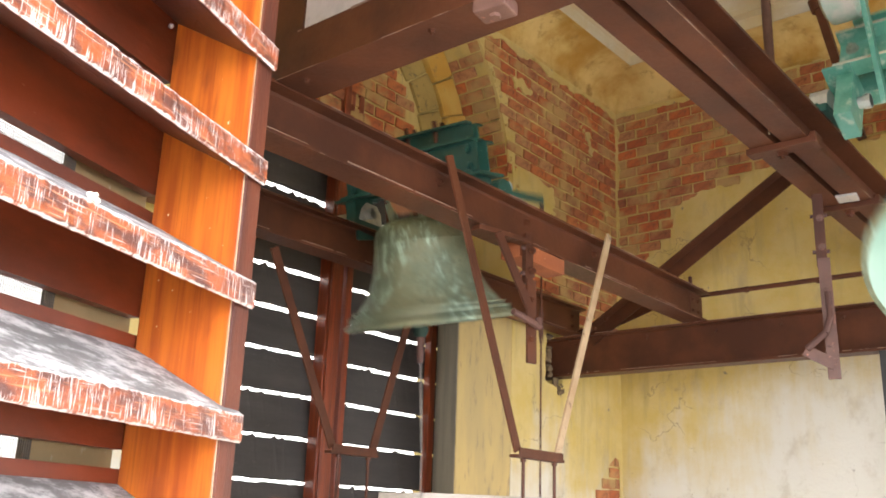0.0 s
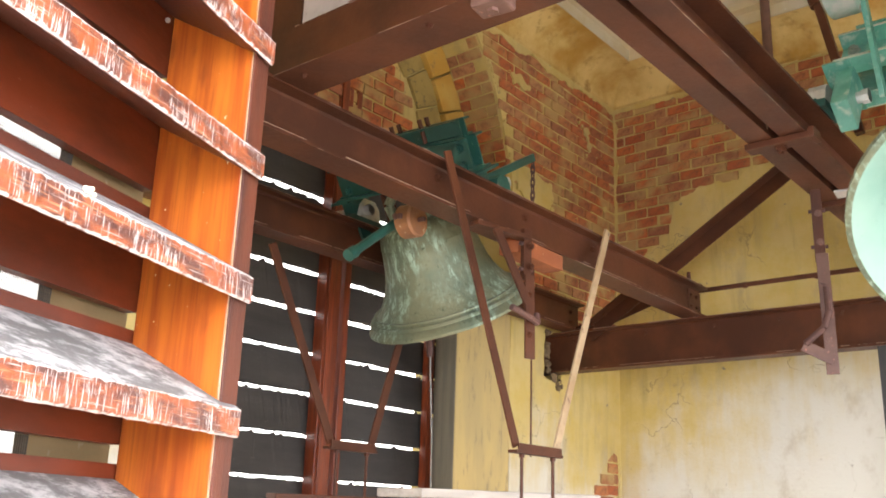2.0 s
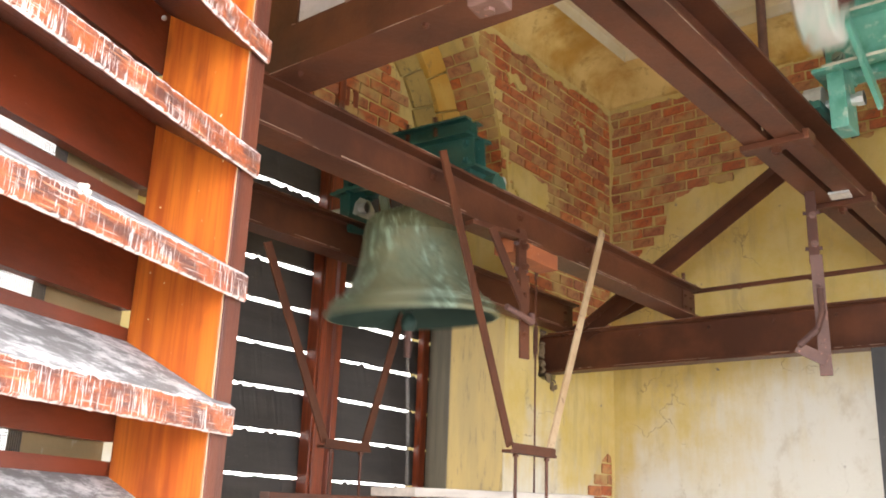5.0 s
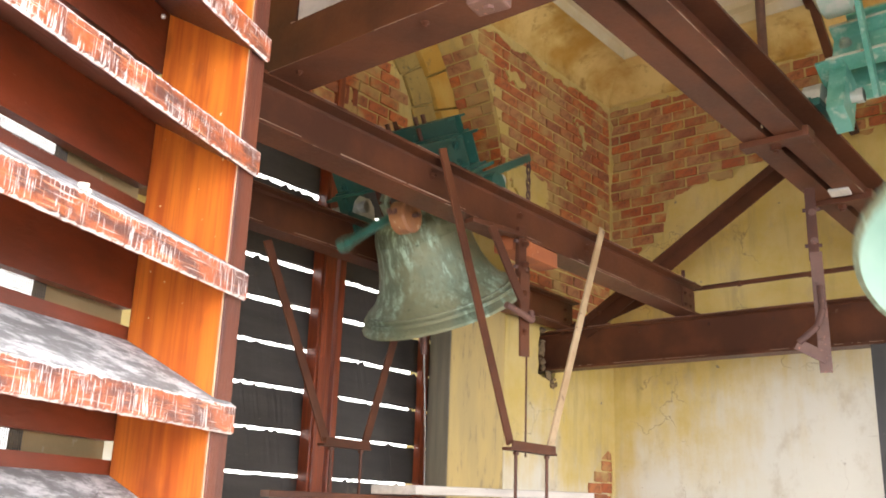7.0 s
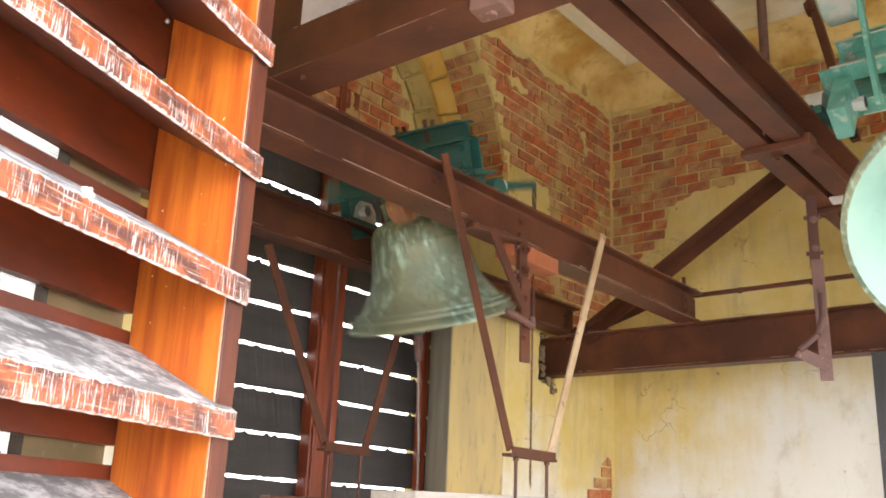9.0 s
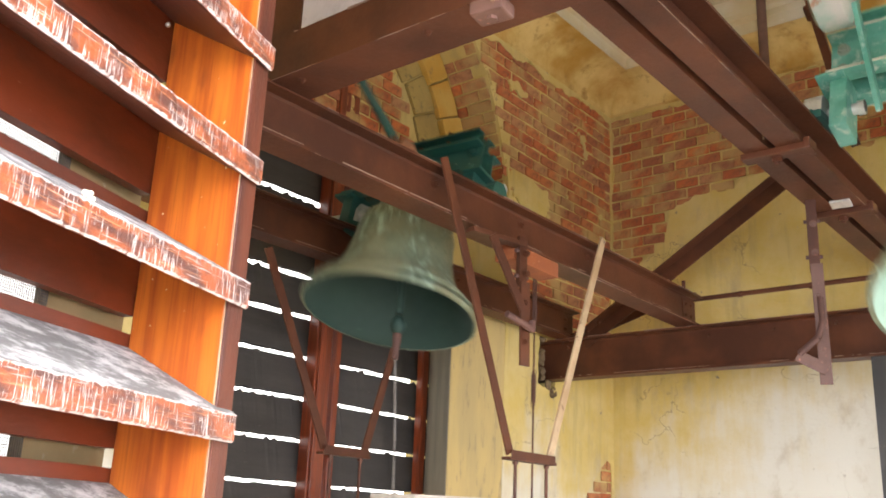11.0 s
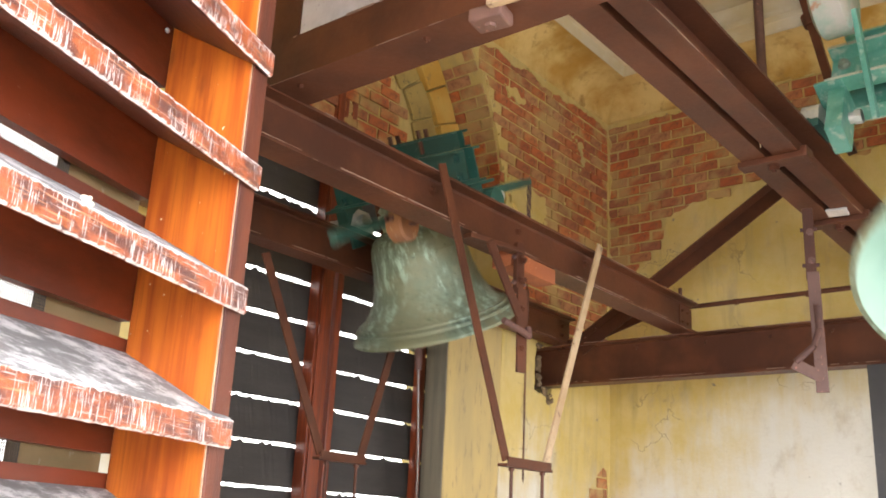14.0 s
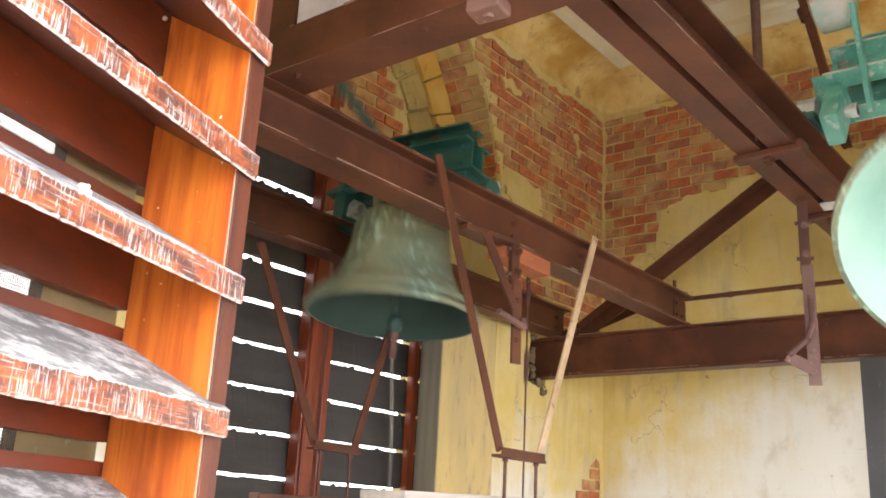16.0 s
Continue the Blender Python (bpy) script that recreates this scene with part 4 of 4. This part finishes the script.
    if drum_on_arm:
        bm = bmesh.new()
        strap(bm, (0.05 * s, -0.08 * s, 0.02), (0.03 * s, -0.08 * s, -drum_r * 0.86), 0.055 * s, 0.022 * s, Y)
        part("arm_bar", bm, LIT_GREEN, arm, "worn green arm")
        holder, m = arm, Matrix.Translation((0, 0, -drum_r)) @ Matrix.Diagonal((1.56, 1.2, 1.56, 1))
    else:
        bm = bmesh.new()
        rod(bm, (0, 0, -0.10), (0, 0, -drum_r), 0.026 * s, 0.022 * s)
        rod(bm, (0, 0, -drum_r + 0.03), (0, 0, -drum_r - 0.02), 0.030 * s)
        part("arm_bar", bm, GREEN, arm, "green painted arm", True)
        holder, m = ob, Matrix.Translation((-0.385, -0.21, -0.022)) @ Matrix.Rotation(radians(75), 4, "Y") @ Matrix.Diagonal((0.75, 0.8, 0.75, 1))
    for name, mat, lab in (("drum", DRUM if drum_on_arm else DRUM_BROWN, "scuffed pale painted drum"), ("axle", RUST, "rusted axle with nuts"), ("lug", RUST, "rusted lug and bolt")):
        bm = bmesh.new()
        if name == "drum":
            lathe(bm, [(0.0, -0.06 * s), (0.098 * s, -0.06 * s), (0.112 * s, -0.048 * s), (0.112 * s, 0.048 * s), (0.098 * s, 0.06 * s), (0.0, 0.06 * s)], 36, Matrix.Rotation(radians(90), 4, "X"))
        elif name == "axle":
            rod(bm, (0, -0.105 * s, 0), (0, 0.072 * s, 0), 0.016 * s, seg=10)
            rod(bm, (0, 0.055 * s, 0), (0, 0.072 * s, 0), 0.028 * s, seg=6)
        else:
            box(bm, (-0.085 * s, 0, -0.075 * s), (0.036 * s, 0.028 * s, 0.045 * s), Matrix.Rotation(radians(40), 3, "Y"), 0.006)
            rod(bm, (-0.095 * s, 0.026 * s, -0.082 * s), (-0.095 * s, 0.040 * s, -0.082 * s), 0.022 * s, seg=6)
        bmesh.ops.transform(bm, matrix=m, verts=bm.verts)
        part(name, bm, mat, holder, lab, True)
    return ob, cl, arm


P1, P2 = (3.039, 2.707, 3.024), (3.808, 0.285, 3.358)
bell_a, clapper_a, arm_a = swinging_bell(P1, 0.393, 0.560, 0.497, 0.375, 0.105, 0.075, 0.235, -0.10, 0.69, 0.85, "green patinated bronze bell swinging under a green steel yoke", (0.61, -0.33, 0.0), False)
bell_b, clapper_b, arm_b = swinging_bell(P2, 0.583, 0.984 + 0.04, 0.82, 0.735, 0.13, 0.12, 0.35, 0.628, 0.505, 0.95, "large pale green bronze bell swinging under a green steel yoke", None, True)


def bearing(at, s, label, coat=SILVER):
    ob = thing("bearing", at, label, "bearing", "shaft bearings")
    bm = bmesh.new()
    box(bm, (0, 0, 0.02 * s), (0.26 * s, 0.11 * s, 0.04 * s), None, 0.004)
    part("base", bm, GREEN, ob)
    bm = bmesh.new()
    prism(bm, [(-0.09 * s, 0.04 * s), (0.09 * s, 0.04 * s), (0.075 * s, 0.11 * s), (0.04 * s, 0.15 * s), (-0.04 * s, 0.15 * s), (-0.075 * s, 0.11 * s)], (0, -0.045 * s, 0), (0, 0.045 * s, 0), X, Z)
    part("housing", bm, coat, ob)
    for x in (-0.105 * s, 0.105 * s):
        bolt(ob, (x, 0, 0.04 * s), Z, 0.012 * s, GREEN)
    return ob


bearing((P1[0], 2.235, 2.949), 0.6, "green pillow bearing on the steel beam", GREEN)
bearing((P1[0], 3.05, 2.947), 0.9, "green pillow bearing on the steel beam")
bearing((P2[0] - 0.02, 1.085, 3.303), 0.85, "scuffed pillow bearing on the twin beam")
beam("steel_beam", (1.62, -0.42, 3.112), (5.77, -0.42, 3.112), Y, section("I", 0.15, 0.19, 0.012, 0.016), "brown painted steel beam carrying the far side of the large bell")
bearing((P2[0], -0.42, 3.303), 0.62, "scuffed pillow bearing on the steel beam")

# chain and wire pulled by the lever, and the wire on the clapper
rope = thing("pull_chain", (3.6, 2.377, 3.1), "rusted chain and thin grey pull wire", "chain")
for i in range(9):
    bm = bmesh.new()
    m = Matrix.Translation((0, 0, -0.02 - i * 0.034)) @ Matrix.Rotation(radians(90 * (i % 2)), 4, "Z")
    pts = [(0.009, 0, 0.016), (0.009, 0, -0.016), (0, 0, -0.024), (-0.009, 0, -0.016), (-0.009, 0, 0.016), (0, 0, 0.024)]
    for p, q in zip(pts, pts[1:] + pts[:1]):
        rod(bm, p, q, 0.0042, seg=6)
    bmesh.ops.transform(bm, matrix=m, verts=bm.verts)
    part("link", bm, RUST, rope)
bm = bmesh.new()
rod(bm, (0, 0, -0.32), (0, 0, -1.45), 0.005, seg=6)
part("wire", bm, STEEL, rope)
bm = bmesh.new()
rod(bm, (0, 0, -0.55), (0, 0, -0.70), 0.012, seg=8)
part("turnbuckle", bm, STEEL, rope)
cord = thing("clapper_cord", (2.95, 2.707, 2.36), "thin pale cord hanging from the clapper", "cord")
bm = bmesh.new()
rod(bm, (0, 0, 0), (0.03, 0, -0.35), 0.004, seg=6)
rod(bm, (0.03, 0, -0.35), (0.05, 0, -0.9), 0.003, seg=6)
part("cord_run", bm, CABLE, cord)


# ---- bricks of the bare masonry ----
def brick_mesh(name, w, d, h, seed):
    """A worn brick, its back on y = 0 and its face towards -y."""
    rnd = random.Random(seed)
    bm = bmesh.new()
    box(bm, (0, -d / 2, 0), (w, d, h), None, 0.005)
    for v in bm.verts:
        v.co += Vector((rnd.uniform(-.0025, .0025), rnd.uniform(-.002, .002), rnd.uniform(-.0025, .0025)))
    return mesh(name, bm, BRICK)


MORTAR = worn("crumbling_mortar", (0.10, 0.065, 0.035), (0.16, 0.110, 0.055), (0.07, 0.05, 0.03), 0.95, 0.0, 9.0, 60.0, 0.55, 0.7, bumps=0.6)
PITCH, COURSE = 0.1735, 0.0745
STRETCH = [brick_mesh("brick", 0.161, 0.012, 0.0625, i) for i in range(4)]
HEADER = [brick_mesh("brick", 0.075, 0.012, 0.0625, 10 + i) for i in range(3)]


def brickwork(parent, m, u0, u1, v0, v1, keep, seed):
    """Courses of bricks on a wall face; m takes (u, out, v) to the world; keep tells which are bare."""
    rnd = random.Random(seed)
    row = 0
    v = v1 - COURSE / 2
    while v > v0:
        u = u0 + (PITCH / 2 if row % 2 else 0) + rnd.uniform(-.01, .01)
        if row % 2:
            spans = [(u0, PITCH / 2, True)]
        else:
            spans = []
        x = u0 + (PITCH / 2 if row % 2 else 0)
        while x < u1 - 0.05:
            w = PITCH if x + PITCH <= u1 + 0.01 else PITCH / 2
            spans.append((x, w, w < PITCH * 0.9))
            x += w
        for x, w, short in spans:
            c = x + w / 2
            if x + w > u1 + 0.02 or not keep(c, v, rnd):
                continue
            ob = new("brick", rnd.choice(HEADER if short else STRETCH))
            ob.parent = parent
            ob.matrix_basis = m @ Matrix.Translation((c + rnd.uniform(-.005, .005), rnd.uniform(-0.002, 0.005), v + rnd.uniform(-.0045, .0045))) @ Matrix.Rotation(radians(rnd.uniform(-1.6, 1.6)), 4, "Y")
        v -= COURSE
        row += 1


def rag(a, b, s=4.0):
    return noise.noise((a * s, b * s, 3.1)) * 0.08 + noise.noise((a * s * 4, b * s * 4, 7.7)) * 0.03 + noise.noise((a * s * 12, b * s * 12, 1.7)) * 0.010


def plaster_skin(name, parent, m, u0, u1, v0, v1, step, field, depth, rest):
    """A coat of plaster, kept where field is above nought, with a broken edge; rest: plain rectangles that carry it on."""
    bm = bmesh.new()
    nu, nv = round((u1 - u0) / step), round((v1 - v0) / step)
    at, verts = {}, {}
    for i in range(nu + 1):
        for j in range(nv + 1):
            u, v = u0 + i * step, v0 + j * step
            at[i, j] = (u, v, field(u, v))

    def vert(u, v, back):
        key = (round(u * 1e5), round(v * 1e5), back)
        if key not in verts:
            out = 0.0 if back else -depth + 0.003 * noise.noise((u * 3, v * 3, 5.0))
            verts[key] = bm.verts.new((u, out, v))
        return verts[key]

    for i in range(nu):
        for j in range(nv):
            c = [at[i, j], at[i + 1, j], at[i + 1, j + 1], at[i, j + 1]]
            if max(p[2] for p in c) <= 0:
                continue
            poly, cut = [], []
            for p, q in zip(c, c[1:] + c[:1]):
                if p[2] > 0:
                    poly.append(p[:2])
                if (p[2] > 0) != (q[2] > 0):
                    k = p[2] / (p[2] - q[2])
                    x = (p[0] + k * (q[0] - p[0]), p[1] + k * (q[1] - p[1]))
                    poly.append(x)
                    cut.append(x)
            f = []
            for x in poly:
                w = vert(*x, False)
                if w not in f:
                    f.append(w)
            if len(f) > 2 and not bm.faces.get(f):
                bm.faces.new(f)
            if len(cut) == 2:
                q = [vert(*cut[0], False), vert(*cut[1], False), vert(*cut[1], True), vert(*cut[0], True)]
                if len(set(q)) == 4 and not bm.faces.get(q):
                    bm.faces.new(q)
    for a, b, c, d in rest:
        bm.faces.new([bm.verts.new((x, -depth, z)) for x, z in ((a, c), (b, c), (b, d), (a, d))])
    bmesh.ops.transform(bm, matrix=m, verts=bm.verts)
    me = bpy.data.meshes.new(name)
    bm.to_mesh(me)
    bm.free()
    me.materials.append(WALL)
    ob = new(name, me)
    ob.parent = parent
    return tagged(ob, "flaking yellow limewashed plaster")


EAST = Matrix(((0, 1, 0, XR - 0.001), (-1, 0, 0, YL), (0, 0, 1, 0), (0, 0, 0, 1)))
NORTH = Matrix(((1, 0, 0, 0), (0, 1, 0, YL + 0.001), (0, 0, 1, 0), (0, 0, 0, 1)))


def coat_east(u, v):
    # u runs from the corner along the far wall
    lim = float(np.interp(u, (0.0, 0.20, 0.42, 0.46, 0.54, 0.65, 0.95, 1.07, 2.4), (3.30, 3.44, 3.54, 3.74, 3.87, 3.90, 3.86, 3.94, 4.08)))
    r = rag(u, v)
    return max(lim + r * 1.3 - v, v - 4.615 - r * 0.8, 0.022 + r * 0.5 - u, r - 0.060)


def arch_edge(v):
    """Where the pointed opening's edge lies on the long wall at height v."""
    r = 2.4 * 0.646
    return 4.45 if v < 3.5 else 4.45 - r + math.sqrt(max(0.0, r * r - (v - 3.5) ** 2))


def coat_north(u, v):
    r = rag(u + 9, v)
    e = u - arch_edge(v)
    f = max(2.86 + r - v, v - 4.60 - r * 0.8, u - (XR - 0.03) + r * 0.4, 0.018 + r * 0.6 - e, r - 0.050)
    f = max(f, 0.15 + r * 2.2 - math.hypot((u - 4.72) * 0.7, v - 3.66))
    if u > 5.3 and v < 2.3:
        top = 2.10 - (5.672 - u) * 1.05 if u < 5.672 else 2.10 - (u - 5.672) * 0.4
        f = min(f, max(v - top - r * 0.7, u - 5.725 - r * 0.3))
    f = min(f, max(abs(u - 4.905) - 0.100, abs(v - 2.63) - 0.155) + r * 0.45)
    return min(f, e - 0.001)


plaster_skin("plaster_coat", wall_east, EAST, 0.0, 2.4, 3.2, 4.64, 0.02, coat_east, 0.017, ((0.0, 5.5, 0.0, 3.2), (2.4, 5.5, 3.2, 4.64)))
plaster_skin("plaster_coat", wall_north, NORTH, 4.0, 5.78, 0.9, 4.64, 0.02, coat_north, 0.017, ((4.45, 5.78, 0.0, 0.9),))


def bare_east(u, v, rnd):
    return coat_east(u, v) < 0.035


def bare_north(u, v, rnd):
    in_pocket = abs(u - 4.905) < 0.22 and abs(v - 2.63) < 0.24
    return coat_north(u, v) < 0.035 and u > arch_edge(v) + 0.035 and not in_pocket


brickwork(wall_east, EAST, 0.0, 2.4, 3.2, TOP - 0.01, bare_east, 3)
brickwork(wall_north, NORTH, 4.12, XR - 0.02, 1.3, TOP - 0.02, bare_north, 8)

# yellow stone voussoirs and brick infill on the inner order
OCHRE = worn("golden_ochre_stone", (0.50, 0.285, 0.045), (0.56, 0.37, 0.09), (0.34, 0.21, 0.06), 0.85, 0.0, 4.0, 16.0, 0.57, 0.70)
OLIVE = worn("greyed_olive_stone", (0.30, 0.215, 0.070), (0.38, 0.275, 0.085), (0.15, 0.120, 0.06), 0.9, 0.0, 5.0, 18.0, 0.55, 0.68)


def wedge(name, parent, a0, a1, r0, r1, out, mat):
    bm = bmesh.new()
    pts = []
    for r, aa in ((r0, (a0, (a0 + a1) / 2, a1)), (r1, (a1, (a0 + a1) / 2, a0))):
        for a in aa:
            pts.append((c_in + r * math.cos(a), 3.5 + r * math.sin(a)))
    prism(bm, pts, (0, 3.501, 0), (0, 3.501 - out, 0), X, Z)
    bmesh.ops.bevel(bm, geom=[e for e in bm.edges], offset=0.006, segments=1, affect="EDGES")
    ob = new(name, mesh(name, bm, mat))
    ob.parent = parent


c_in = 4.45 - 2.4 * 0.646
for i in range(7):
    wedge("voussoir", reveal_wall, -0.05 + i * 0.165, 0.108 + i * 0.165, 1.335, 1.535, 0.040 + 0.006 * (i % 3), OCHRE)
    wedge("voussoir", reveal_wall, -0.07 + i * 0.185, 0.107 + i * 0.185, 1.10 + 0.02 * (i % 2), 1.322, 0.018 + 0.006 * (i % 2), OLIVE)


def infill(u, v, rnd):
    d = math.hypot(u - c_in, v - 3.5)
    return d < 1.06 and v > 3.60 and u > 2.9


brickwork(reveal_wall, Matrix(((1, 0, 0, 0), (0, 1, 0, 3.502), (0, 0, 1, 0), (0, 0, 0, 1))), 2.9, 4.1, 3.6, 4.6, infill, 21)

# broken mortar round the beam's pocket
rnd = random.Random(17)
bm = bmesh.new()
for i in range(46):
    a = rnd.uniform(0, 2 * math.pi)
    rr = rnd.uniform(0.9, 1.25)
    p = (4.95 + 0.10 * rr * math.cos(a), 3.165 + rnd.uniform(-0.012, 0.006), 2.65 + 0.19 * rr * math.sin(a))
    if p[0] > 5.0:
        continue
    r = rnd.uniform(0.010, 0.028)
    g = bmesh.ops.create_icosphere(bm, subdivisions=2, radius=r, matrix=Matrix.Translation(p) @ Matrix.Diagonal((rnd.uniform(0.7, 1.4), 0.7, rnd.uniform(0.6, 1.3), 1)))
    for v in g["verts"]:
        v.co += Vector(v.co - Vector(p)) * 0.5 * noise.noise(v.co * 60)
part("broken_mortar", bm, MORTAR, wall_north, "crumbling brown mortar")

# bricks across the soffit of the pointed arch
r_arch = 2.4 * 0.646
c_arch = 4.45 - r_arch
rnd = random.Random(4)
SOFFIT = [brick_mesh("brick", 0.175, 0.014, 0.062, 40 + i) for i in range(3)]
for i in range(16):
    a = 0.02 + i * COURSE / r_arch
    p = Vector((c_arch + r_arch * math.cos(a), 0, 3.5 + r_arch * math.sin(a)))
    inward = Vector((-math.cos(a), 0, -math.sin(a)))
    tang = Vector((-math.sin(a), 0, math.cos(a)))
    for j, y in enumerate((YL + 0.055 + 0.055 * (i % 2), YL + 0.19 + 0.06 * (i % 2))):
        if rnd.random() < 0.08 or (j and rnd.random() < 0.12):
            continue
        ob = new("brick", rnd.choice(HEADER if (j + i) % 2 == 0 else SOFFIT))
        ob.parent = wall_north
        ob.matrix_basis = Matrix.Translation((p.x, y, p.z)) @ Matrix((Y, -inward, tang)).transposed().to_4x4()


# ---- movement ----
def swing(t, amp, t_right, period, mean=0.0):
    """Degrees by which a bell's mouth is off the plumb line, towards +x."""
    return mean + amp * math.cos(2 * math.pi * (t - t_right) / period)


YAW = 4.8      # the smaller bell's shaft is turned by this from the beams


def motions():
    times = [i * 0.08 for i in range(200)] + [16.0]
    for ob, cl, arm, at, amp, t0, per, mean, base, sweep, drum_y in (
            (bell_a, clapper_a, arm_a, P1, 33.0, 0.300, 1.6935, -0.3, 53, 80, -0.10),
            (bell_b, clapper_b, arm_b, P2, 35.0, 0.885, 2.335, 0.0, 34, 121, 0.628)):
        yaw = YAW if ob is bell_a else 0.0
        rows, rows_c, rows_d = [], [], []
        for t in times:
            th = swing(t, amp, t0, per, mean)
            rows.append((t, pose(*at, 0, -th, yaw)))
            rows_c.append((t, pose(*cl.location, 0, th * 0.75, 0)))
            u = (amp + mean - th) / (2 * amp)
            phi = base + sweep * math.sin(u * math.pi / 2)
            rows_d.append((t, pose(0, drum_y, 0, 0, phi + th, 0)))
        walk(ob, rows)
        walk(cl, rows_c)
        walk(arm, rows_d)
    rows, rows_k = [], []
    for t in times:
        th = radians(swing(t, 33.0, 0.300, 1.6935, -0.3))
        tip = Matrix.Translation(P1) @ Matrix.Rotation(radians(YAW), 4, "Z") @ Matrix.Rotation(-th, 4, "Y") @ Vector((0.605, -0.33, 0.0))
        rows.append((t, pose(tip.x, tip.y, tip.z - 0.01)))
        top = Matrix.Translation(P1) @ Matrix.Rotation(radians(YAW), 4, "Z") @ Matrix.Rotation(-th, 4, "Y") @ clapper_a.location
        end = top + Matrix.Rotation(radians(YAW), 3, "Z") @ Matrix.Rotation(-th * 0.25, 3, "Y") @ Vector((0, 0, -0.600))
        rows_k.append((t, pose(*end)))
    walk(rope, rows)
    walk(cord, rows_k)


motions()
